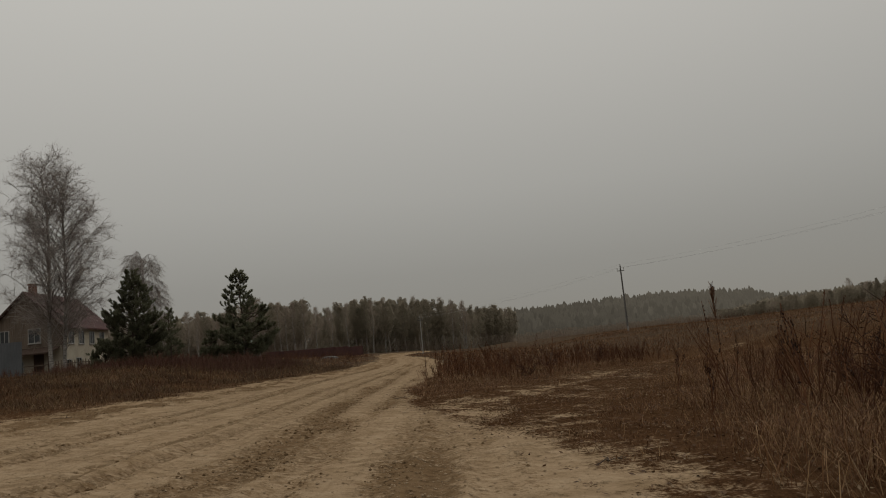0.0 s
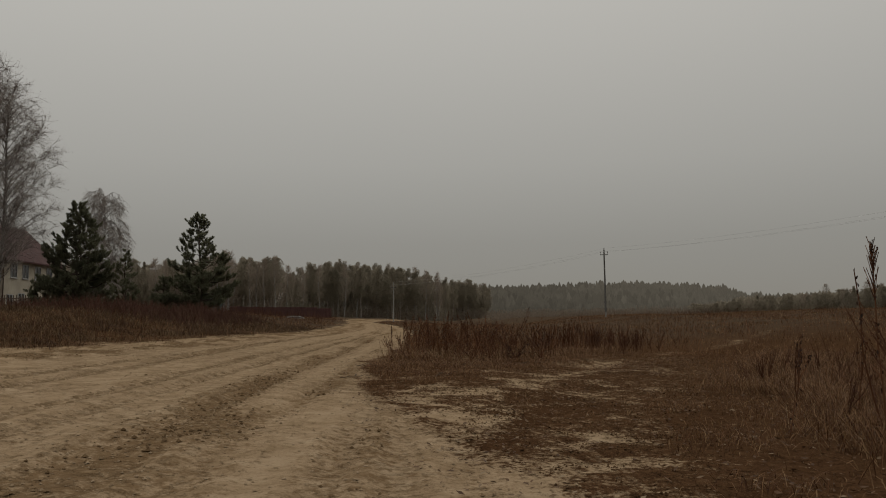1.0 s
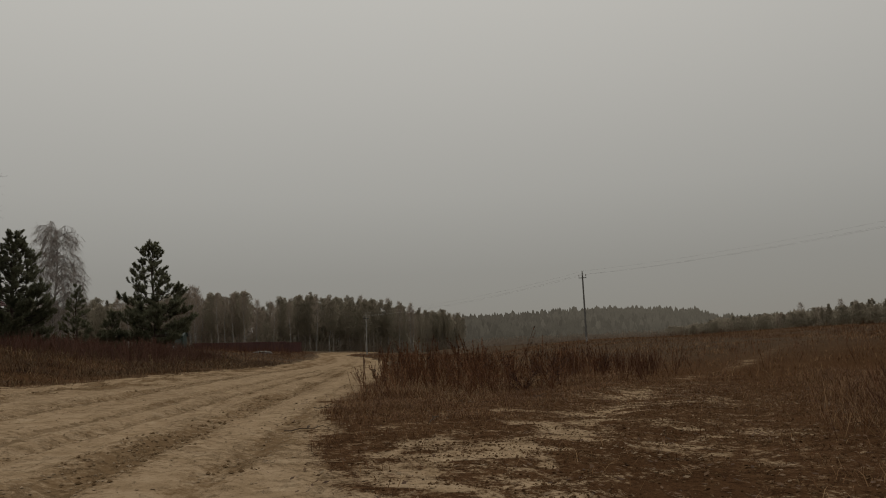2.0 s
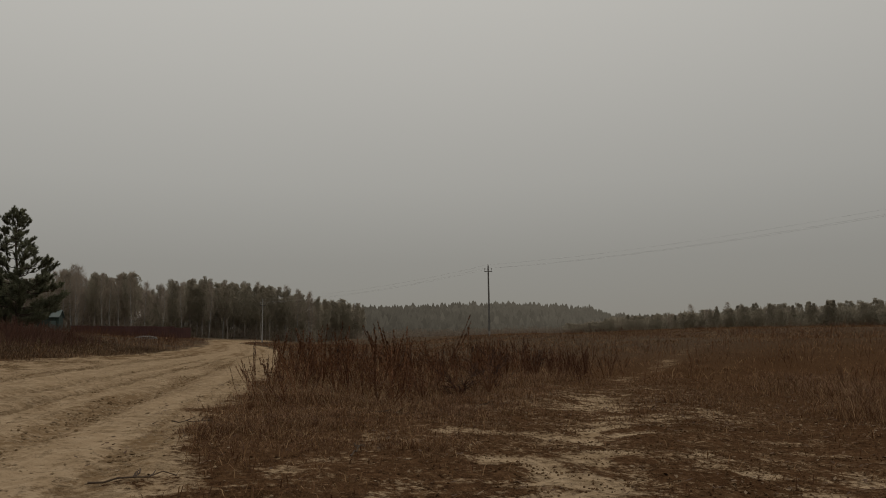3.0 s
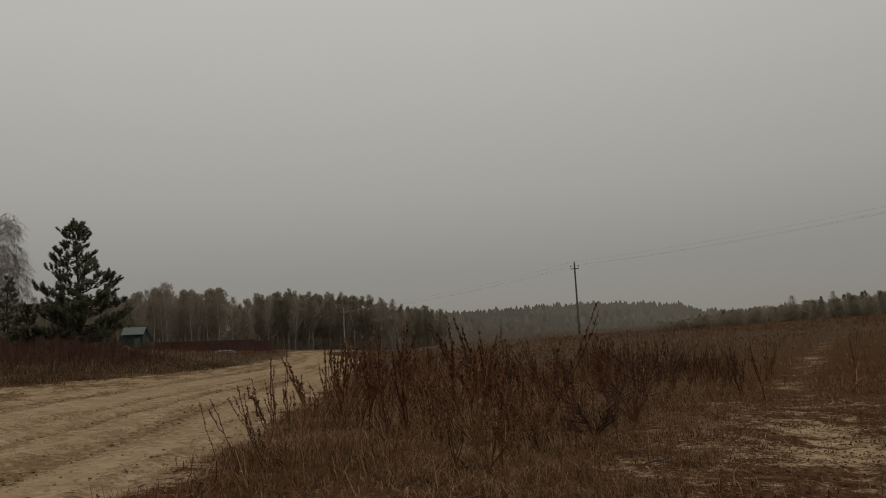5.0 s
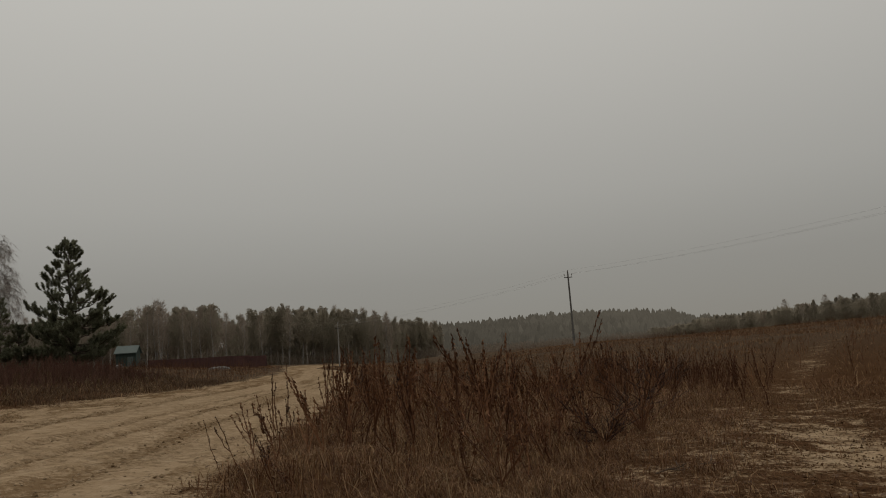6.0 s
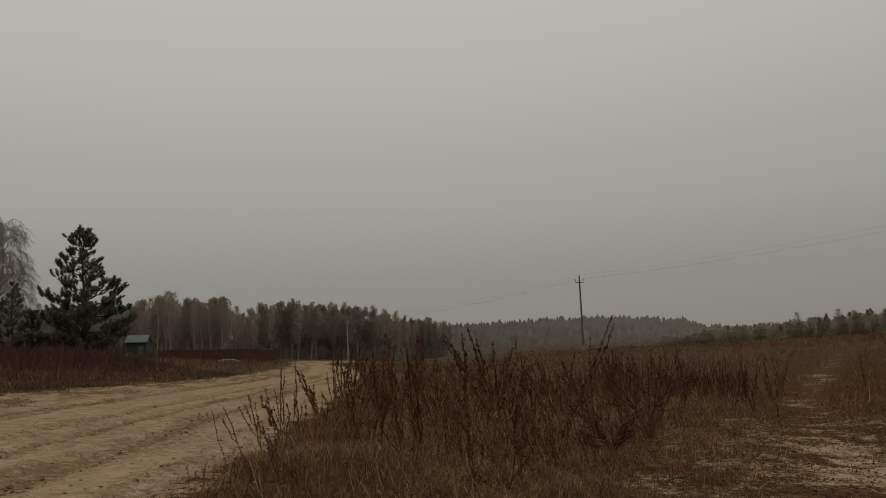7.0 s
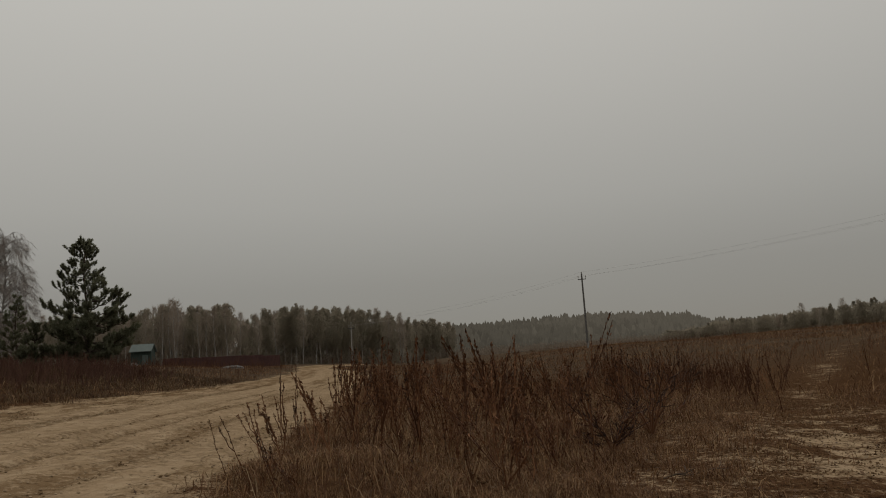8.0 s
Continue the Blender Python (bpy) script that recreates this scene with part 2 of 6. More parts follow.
# ---- mesh helpers ----
def np_mesh(name, verts, quads=None, tris=None, smooth=False):
    """A mesh from numpy arrays of corners, four-sided and three-sided faces."""
    q = np.zeros((0, 4), np.int32) if quads is None else np.asarray(quads, np.int32).reshape(-1, 4)
    t = np.zeros((0, 3), np.int32) if tris is None else np.asarray(tris, np.int32).reshape(-1, 3)
    v = np.asarray(verts, np.float32).reshape(-1, 3)
    me = bpy.data.meshes.new(name)
    me.vertices.add(len(v))
    me.vertices.foreach_set("co", v.ravel())
    idx = np.concatenate([q.ravel(), t.ravel()])
    starts = np.concatenate([np.arange(len(q)) * 4, len(q) * 4 + np.arange(len(t)) * 3])
    me.loops.add(len(idx))
    me.loops.foreach_set("vertex_index", idx)
    me.polygons.add(len(starts))
    me.polygons.foreach_set("loop_start", starts.astype(np.int32))
    me.polygons.foreach_set("use_smooth", np.full(len(starts), smooth))
    me.update(calc_edges=True)
    me.validate()
    return me


class Soup:
    """Collects pieces of geometry for one mesh."""

    def __init__(self):
        self.v, self.q, self.t, self.n = [], [], [], 0

    def add(self, v, q=None, t=None):
        v = np.asarray(v, float).reshape(-1, 3)
        if q is not None and len(q):
            self.q.append(np.asarray(q).reshape(-1, 4) + self.n)
        if t is not None and len(t):
            self.t.append(np.asarray(t).reshape(-1, 3) + self.n)
        self.v.append(v)
        self.n += len(v)

    def arrays(self):
        v = np.concatenate(self.v) if self.v else np.zeros((0, 3))
        q = np.concatenate(self.q) if self.q else np.zeros((0, 4), int)
        t = np.concatenate(self.t) if self.t else np.zeros((0, 3), int)
        return v, q, t

    def mesh(self, name, mat, smooth=False):
        me = np_mesh(name, *self.arrays(), smooth=smooth)
        me.materials.append(mat)
        return me

    def box(self, x0, y0, z0, x1, y1, z1):
        v = [(x, y, z) for z in (z0, z1) for y in (y0, y1) for x in (x0, x1)]
        self.add(v, [(0, 2, 3, 1), (4, 5, 7, 6), (0, 1, 5, 4), (2, 6, 7, 3), (0, 4, 6, 2), (1, 3, 7, 5)])

    def tube(self, pts, radii, sides=6, cap=True):
        pts, radii = np.asarray(pts, float), np.asarray(radii, float)
        along = np.gradient(pts, axis=0)
        along /= np.linalg.norm(along, axis=1, keepdims=True) + 1e-9
        up = np.where(np.abs(along[:, 2:3]) > 0.9, np.array([[1.0, 0, 0]]), np.array([[0, 0, 1.0]]))
        a = np.cross(along, up)
        a /= np.linalg.norm(a, axis=1, keepdims=True) + 1e-9
        b = np.cross(along, a)
        ang = np.arange(sides) * 2 * np.pi / sides
        ring = pts[:, None] + radii[:, None, None] * (np.cos(ang)[None, :, None] * a[:, None] + np.sin(ang)[None, :, None] * b[:, None])
        k, s = np.arange(len(pts) - 1)[:, None] * sides, np.arange(sides)[None]
        s2 = (s + 1) % sides
        q = np.stack([k + s, k + s2, k + sides + s2, k + sides + s], -1).reshape(-1, 4)
        t = None
        if cap:
            last = (len(pts) - 1) * sides
            t = [(last, last + i, last + i + 1) for i in range(1, sides - 1)] + [(0, i + 1, i) for i in range(1, sides - 1)]
        self.add(ring.reshape(-1, 3), q, t)


def part(name, soup, mat, parent=None, label="", smooth=False):
    ob = new(name, soup.mesh(name, mat, smooth))
    if parent is not None:
        ob.parent = parent
    if label:
        ob["label"] = label
    return ob


def bevel(ob, w=0.02):
    m = ob.modifiers.new("soft edge", "BEVEL")
    m.width, m.segments, m.limit_method = w, 2, "ANGLE"
    return ob


def smooth_step(a, b, v):
    u = np.clip((v - a) / (b - a), 0, 1)
    return u * u * (3 - 2 * u)


LATTICE = np.random.RandomState(5).rand(256, 256)


def value_noise(x, y, size):
    """Smooth random values, 0 to 1, with bumps about size metres across."""
    x, y = np.asarray(x) / size, np.asarray(y) / size
    i, j = np.floor(x).astype(int), np.floor(y).astype(int)
    u, w = x - i, y - j
    u, w = u * u * (3 - 2 * u), w * w * (3 - 2 * w)
    g = lambda a, b: LATTICE[a % 256, b % 256]
    return (g(i, j) * (1 - u) + g(i + 1, j) * u) * (1 - w) + (g(i, j + 1) * (1 - u) + g(i + 1, j + 1) * u) * w


# ---- the lie of the land ----
def road_right(y):
    return np.interp(y, (-10, 4, 9, 13, 17, 21, 24, 28, 33, 47, 60, 80, 110, 140), (1.9, 1.75, 1.1, -0.1, -0.9, -1.2, -1.2, -1.05, -0.9, -0.95, -1.0, -1.4, -4.0, -9.0))


def road_left(y):
    return np.interp(y, (-10, 10, 20, 26, 31, 37, 43, 50, 58, 72, 100, 125, 140), (-10.6, -10.5, -10.4, -9.9, -9.3, -9.3, -9.3, -8.8, -8.4, -8.8, -10.0, -11.5, -14.0))


TRACK_A = ((-1.6, 0.0, 0.55, 1.5, 2.35, 3.55, 5.0, 6.7, 8.4, 10.2, 14.5, 17.8, 24.5, 41.0), (8.0, 13.0, 15.7, 17.9, 20.0, 22.7, 26.0, 29.5, 33.0, 36.5, 43.0, 48.5, 58.5, 78.0))
TRACK_B = ((0.4, 1.5, 2.4, 3.5, 5.8, 7.8, 9.7, 15.2, 20.0, 27.2, 43.5), (8.0, 12.0, 15.6, 17.9, 22.4, 26.4, 30.4, 39.5, 46.5, 57.0, 76.0))



def track_x(track, y):
    return np.interp(y, track[1], track[0])


def lie(x, y):
    """Height of the land without its small relief."""
    x, y = np.asarray(x, float), np.asarray(y, float)
    z = -0.07 - 0.035 * np.clip(x, -16, 14) + 0.85 * smooth_step(8.5, 22, -x) * (0.35 + 0.65 * smooth_step(18, 55, y)) + 0.5 * smooth_step(22, 45, -x)
    z = z + 0.75 * smooth_step(60, 190, y) * (1 - smooth_step(10, 90, x)) + 0.5 * smooth_step(10, 20, -x) * smooth_step(22, 55, y) * (1 - smooth_step(85, 120, y)) + 0.7 * smooth_step(60, 130, y) * smooth_step(12, 40, x) * (1 - smooth_step(60, 160, x))
    z = z + (1.2 * smooth_step(9, 35, x) + 0.85 * smooth_step(45, 70, x)) * smooth_step(20, 62, y)
    z = z + 0.5 * smooth_step(200, 420, y)
    return z


# wheel ruts: metres to the right of the road's middle, depth, whether a tread shows, how fresh
RUTS = ((-4.4, 0.04, 1, 0.5), (-3.2, 0.05, 0, 0.6), (-1.35, 0.05, 1, 1.1), (-0.85, 0.05, 1, 1.1), (0.7, 0.05, 1, 0.9), (1.35, 0.06, 1, 1.2), (2.2, 0.05, 0, 0.8), (2.6, 0.04, 1, 0.8), (3.35, 0.04, 0, 0.7), (4.0, 0.035, 1, 0.8), (4.5, 0.04, 1, 0.8), (5.1, 0.03, 0, 0.5))



def road_middle(y):
    return np.interp(y, (-10, 20, 45, 60, 80, 100, 125, 140), (-4.5, -4.7, -4.9, -4.7, -5.2, -6.6, -9.0, -11.5))


def rut_sway(k, y):
    return 0.13 * np.sin(y * 0.09 + 2.1 * k) + 0.06 * np.sin(y * 0.23 + k)


def relief(x, y):
    """Small relief of ruts, treads and clods, and the cover: bare sand, churned sand, dark topsoil."""
    r, l = road_right(y), road_left(y)
    wob = 0.35 * (value_noise(x, y, 2.3) - 0.5) + 0.5 * (value_noise(x, y, 0.7) - 0.5)
    on_road = smooth_step(-0.5, 0.35, r - x + wob) * smooth_step(-0.9, 0.5, x - l + 2.2 * wob)
    dz, churn, tread_at, tread_on = np.zeros_like(x), np.zeros_like(x), np.asarray(y, float) + 0 * x, np.zeros_like(x)
    across = x - road_middle(y)
    for k, (at, deep, tread, fresh) in enumerate(RUTS):
        sway = rut_sway(k, y)
        d = across - at - sway
        cut = np.exp(-(d / 0.13) ** 2)
        lip = np.exp(-((np.abs(d) - 0.25) / 0.08) ** 2)
        fade = fresh * (0.60 + 0.40 * smooth_step(0.30, 0.6, value_noise(x * 0.2 + 31 * k, y, 4.0)))
        dz += 0.85 * fade * (-deep * cut + 0.55 * deep * lip)
        if tread:
            wide_cut = np.exp(-(d / 0.17) ** 6)
            better = fade * wide_cut > tread_on
            tread_at = np.where(better, y + np.abs(d) * 0.4, tread_at)
            tread_on = np.maximum(tread_on, fade * wide_cut)
        churn += fade * (0.46 if tread else 0.58) * np.exp(-(d / (0.16 + 0.16 * value_noise(x * 0.1 + 17 * k, y, 3.0))) ** 4) + 0.10 * fade * lip
    churn += 1.0 * np.exp(-((x + 0.32) / 0.36) ** 2 - ((y - 7.0) / 1.7) ** 2) + 0.5 * np.exp(-((x + 1.75) / 0.25) ** 2 - ((y - 12.8) / 1.1) ** 2)
    ridge = np.exp(-((across - 2.0 - 0.2 * np.sin(y * 0.13)) / 0.33) ** 2) * smooth_step(2, 9, y)
    streak = value_noise(across / 0.16 + 50, y / 6.0 + 3, 1.0) * 0.6 + value_noise(across / 0.42 + 9, y / 3.0, 1.0) * 0.4
    churn += 0.36 * smooth_step(0.55, 0.80, streak) * (0.35 + 0.9 * value_noise(x, y, 0.55))
    churn += 0.14 * ridge + 0.12 * smooth_step(0.55, 0.75, value_noise(x, y * 0.5, 1.7))
    dz += 0.03 * ridge
    dz = dz * on_road
    dz += (0.020 + 0.018 * np.clip(churn, 0, 0.8) * on_road) * (value_noise(x, y, 0.33) - 0.5) + 0.05 * (value_noise(x, y, 1.3) - 0.5)
    lump = value_noise(x * 0.8, y, 0.17)
    dz += (0.034 * (1 - on_road) + on_road * (0.008 + 0.022 * np.clip(churn, 0, 1))) * (lump - 0.5)
    # the side track: two worn ruts, patchy
    patch = smooth_step(0.44, 0.58, 0.62 * value_noise(x, y, 0.85) + 0.38 * value_noise(x + 7, y, 0.27))
    sand, dark = on_road.copy(), np.zeros_like(x)
    near_b = smooth_step(9.5, 11.5, y) * (1 - smooth_step(17.3, 19.0, y))
    for track, most, wide in ((TRACK_A, 0.80, 0.80), (TRACK_B, 0.30 + 0.40 * near_b, 0.58)):
        d = x - track_x(track, y)
        worn = np.exp(-(d / (wide + 0.75 * (1 - smooth_step(15, 22, y)))) ** 2) * smooth_step(7, 11, y)
        sand = np.maximum(sand, most * worn * (0.45 + 0.6 * patch) * (1 - 0.45 * smooth_step(22, 33, y)))
        dz -= 0.05 * worn
    between = smooth_step(0.2, 0.8, x - track_x(TRACK_A, y)) * smooth_step(0.2, 0.8, track_x(TRACK_B, y) - x) * smooth_step(6, 10, y)
    dark = np.maximum(dark, between * smooth_step(0.30, 0.55, value_noise(x, y, 2.0)))
    dark = np.maximum(dark, smooth_step(0.2, 1.5, x - track_x(TRACK_B, y)) * (1 - smooth_step(2.4, 4.5, x - track_x(TRACK_B, y))) * 0.6)
    apron = smooth_step(-1.5, 0.5, r + 0.4 - x) * (1 - smooth_step(12, 19, y)) * (x > r - 0.5)
    sand = np.maximum(sand, 0.5 * apron * (0.5 + value_noise(x, y, 0.9)))
    # patchy ground round the side track
    zone = smooth_step(-0.3, 0.6, x - r) * smooth_step(-0.4, 0.8, track_x(TRACK_B, y) + 1.0 - x) * smooth_step(5, 9, y) * (1 - smooth_step(26, 40, y)) * smooth_step(-0.2, 0.8, x - track_x(TRACK_A, y) + 2.9)
    sand = np.maximum(sand, zone * (0.25 + 0.34 * patch * (1 - 0.45 * smooth_step(16, 24, y))) * (1 - 0.5 * smooth_step(-1.0, 0.3, x - track_x(TRACK_B, y))))
    dark = dark * (1 - 0.45 * smooth_step(0.45, 0.7, value_noise(x, y, 0.7)))
    # tufts stand proud of the sand between them
    sand = sand + (1 - on_road) * smooth_step(0.12, 0.3, sand) * 0.40 * (0.5 - lump)
    for cx, cy, rx, ry in ((0.85, 12.2, 0.40, 1.0), (1.9, 15.0, 0.75, 0.9), (2.75, 12.4, 0.6, 1.6), (3.1, 14.6, 0.5, 1.0)):
        spot = np.exp(-((x - cx) / rx) ** 2 - ((y - cy) / ry) ** 2)
        sand = sand * (1 - 0.62 * spot)
        dark = np.maximum(dark, 0.7 * spot)
    # worn bank beside the road
    bank = smooth_step(-2.6, -0.3, x - l) * (x < l + 1.0)
    rough_edge = np.exp(-((x - l - 1.2) / 1.5) ** 4) * smooth_step(-4, 6, y)
    churn = np.clip(churn + (0.10 + 0.75 * smooth_step(0.35, 0.7, value_noise(x, y * 0.7, 0.45))) * rough_edge, 0, 1)
    dz += 0.10 * rough_edge * (value_noise(x, y, 0.4) - 0.45)
    sand = np.maximum(sand, 0.42 * bank * (0.4 + value_noise(x, y, 1.5)) * smooth_step(-4, 6, y))
    return dz, np.clip(sand, 0, 1), np.clip(churn * on_road, 0, 1), np.clip(dark, 0, 1), tread_at, np.clip(tread_on * on_road, 0, 1)


def ground_z(x, y):
    x, y = np.asarray(x, float), np.asarray(y, float)
    return lie(x, y) + relief(x, y)[0] * (1 - smooth_step(80, 140, y))


def spread(a, b, first, grow):
    out, step = [a], first
    while abs(out[-1] - a) < abs(b - a):
        out.append(out[-1] + math.copysign(step, b - a))
        step *= grow
    return out


def build_ground():
    xs = np.array(sorted(set(spread(-11.5, -1600, 0.12, 1.09)[1:])) + list(np.arange(-11.5, 7.5, 0.065)) + spread(7.5, 1600, 0.1, 1.08))
    ys = np.array(sorted(set(spread(-2, -400, 0.3, 1.2)[1:])) + list(np.arange(-2, 31, 0.065)) + list(np.arange(31, 60, 0.16)) + spread(60, 2600, 0.4, 1.1))
    gx, gy = np.meshgrid(xs, ys)
    dz, sand, churn, dark, tread_at, tread_on = relief(gx, gy)
    far = 1 - smooth_step(80, 140, gy)
    gz = lie(gx, gy) + dz * far
    nx, ny = len(xs), len(ys)
    i = (np.arange(ny - 1)[:, None] * nx + np.arange(nx - 1)[None]).reshape(-1)
    me = np_mesh("ground", np.stack([gx, gy, gz], -1).reshape(-1, 3), np.stack([i, i + 1, i + nx + 1, i + nx], -1), smooth=True)
    me.materials.append(M_GROUND)
    col = me.attributes.new("cover", "FLOAT_COLOR", "POINT")
    col.data.foreach_set("color", np.stack([sand, churn, dark, smooth_step(38, 75, gy)], -1).astype(np.float32).ravel())
    lugs = me.attributes.new("tread", "FLOAT_VECTOR", "POINT")
    lugs.data.foreach_set("vector", np.stack([tread_at, tread_on, 0 * tread_on], -1).astype(np.float32).ravel())
    tagged(new("ground", me), "sandy dirt road and dead grass field under mist", "ground", kind="structure")


build_ground()


# ---- trees ----
def unit(v):
    v = np.asarray(v, float)
    return v / (np.linalg.norm(v, axis=-1, keepdims=True) + 1e-9)


def needle_brushes(soup, foot, way, length, rng, needles=80, wide=0.02):
    """Upright shoots like bottle brushes: long needles all along a twig, swept towards its tip."""
    foot, way, length = np.asarray(foot), unit(way), np.asarray(length)[:, None, None]
    n = len(foot)
    side = unit(rng.normal(size=(n, needles, 3)))
    side = unit(side - (side * way[:, None]).sum(-1, keepdims=True) * way[:, None])
    u = rng.uniform(0.0, 1.0, (n, needles, 1))
    base = foot[:, None] + way[:, None] * u * length
    fat = 0.40 * np.sin(np.pi * np.clip(0.14 + 0.76 * u, 0, 1)) ** 0.6
    tip = base + (way[:, None] * rng.uniform(0.16, 0.36, (n, needles, 1)) + side * fat * rng.uniform(0.7, 1.1, (n, needles, 1))) * length
    flat = unit(np.cross(tip - base, rng.normal(size=(n, needles, 3)))) * wide
    v = np.stack([base - flat, base + flat, tip], 2).reshape(-1, 3)
    soup.add(v, t=np.arange(len(v)).reshape(-1, 3))


def pine(name, height, reach, seed, label, bare=0.1, whorls=13, lean=0.0, shoot=0.5, full=1.0, needles=80, wide=0.02):
    """A young pine: whorls of limbs that sweep out and up, each set with upright needle brushes; gaps show near the leader."""
    rng = np.random.RandomState(seed)
    tree = tagged(new(name), label, "pine tree")
    trunk, limbs, crown = Soup(), Soup(), Soup()
    zs = np.linspace(-0.3, height * 0.96, 14)
    bend = np.stack([lean * (np.abs(zs) / height) ** 1.5 + 0.07 * np.sin(zs * 1.1 + seed), 0.07 * np.cos(zs * 0.8 + seed), zs], 1)
    trunk.tube(bend, np.interp(zs, (0, height), (0.019 * height, 0.018)), 8)
    foot, way, length = [], [], []

    def brush(p, d, size):
        foot.append(p), way.append(d), length.append(size)

    for k in range(whorls):
        u = bare + (0.95 - bare) * (k / (whorls - 1)) ** 0.95
        z0 = u * height
        centre = np.array([np.interp(z0, zs, bend[:, 0]), np.interp(z0, zs, bend[:, 1]), z0])
        long = reach * np.interp(u, (0, 0.10, 0.22, 0.40, 0.60, 0.78, 0.90, 0.97), (0.72, 0.92, 1.0, 0.86, 0.58, 0.34, 0.17, 0.08))
        arms = rng.randint(5, 7)
        first = rng.rand() * 6.28
        for a in range(arms):
            if rng.rand() > 0.45 + 0.5 * full:
                continue
            ang = first + a * 6.283 / arms + rng.normal(0, 0.22)
            reach_a = long * rng.uniform(0.68, 1.12)
            out = np.array([math.cos(ang), math.sin(ang), 0])
            rise = np.interp(u, (0, 0.3, 0.7, 1), (-0.06, 0.04, 0.22, 0.7)) + rng.normal(0, 0.13)
            s = np.linspace(0, 1, 7)
            line = centre + s[:, None] * out * reach_a * (1 - 0.10 * s[:, None] ** 2) + (rise * s + 0.24 * s ** 2.4)[:, None] * np.array([0, 0, reach_a])
            line[1:-1] += rng.normal(0, 0.04, (5, 3))
            limbs.tube(line, np.interp(s, (0, 1), (0.012 + 0.014 * reach_a, 0.010)), 5, cap=False)
            many = max(1, int((0.8 + np.interp(u, (0.1, 0.5), (4.6, 3.4)) * reach_a) * full))
            for b in range(many):
                f = np.interp(u, (0.2, 0.6), (0.30, 0.52)) + np.interp(u, (0.2, 0.6), (0.70, 0.48)) * (b + rng.rand()) / many
                p = np.array([np.interp(f, s, line[:, c]) for c in range(3)])
                turn = rng.choice((-1, 1)) * rng.uniform(0.35, 1.15)
                d = np.array([math.cos(ang + turn), math.sin(ang + turn), rng.uniform(0.0, 0.35)])
                tl = rng.uniform(0.25, 0.6) * (0.25 + 0.30 * reach_a)
                g = np.linspace(0, 1, 4)
                twig = p + g[:, None] * d * tl + (0.5 * g ** 2)[:, None] * np.array([0, 0, tl])
                limbs.tube(twig, (0.013, 0.011, 0.009, 0.006), 3, cap=False)
                for e in range(4 if u < 0.45 else 2):
                    q = twig[rng.randint(1, 4)] + rng.normal(0, 0.05, 3)
                    brush(q, d * rng.uniform(0.3, 1.0) + np.array([0, 0, rng.uniform(0.5, 1.1)]) + rng.normal(0, 0.22, 3), shoot * rng.uniform(0.55, 1.0) * np.interp(u, (0, 0.6, 1), (1.0, 0.95, 0.8)))
            for e in range(3):
                brush(line[-1] - out * 0.14 * e * (reach_a > 0.5) + rng.normal(0, 0.04, 3), out * 0.55 + np.array([0, 0, 0.9]) + rng.normal(0, 0.22, 3), shoot * rng.uniform(0.7, 1.15) * np.interp(u, (0, 0.7, 1), (1.0, 1.0, 0.8)))
    top = np.array([bend[-1, 0], bend[-1, 1], height * 0.90])
    brush(top, np.array([0.12, 0, 1.0]), height * 0.08)
    for e in range(3):
        brush(top - np.array([0, 0, 0.25 * e]), np.array([math.cos(2.1 * e + seed) * 0.45, math.sin(2.1 * e + seed) * 0.45, 1.0]), shoot * 0.85)
    needle_brushes(crown, np.array(foot), np.array(way), np.array(length), rng, needles, wide)
    part("trunk", trunk, M_PINEBARK, tree, smooth=True)
    tagged(part("branch", limbs, M_PINEBARK, tree, smooth=True), kind="stuff")
    part("crown", crown, M_NEEDLE, tree, "dark green needle brushes")
    return tree


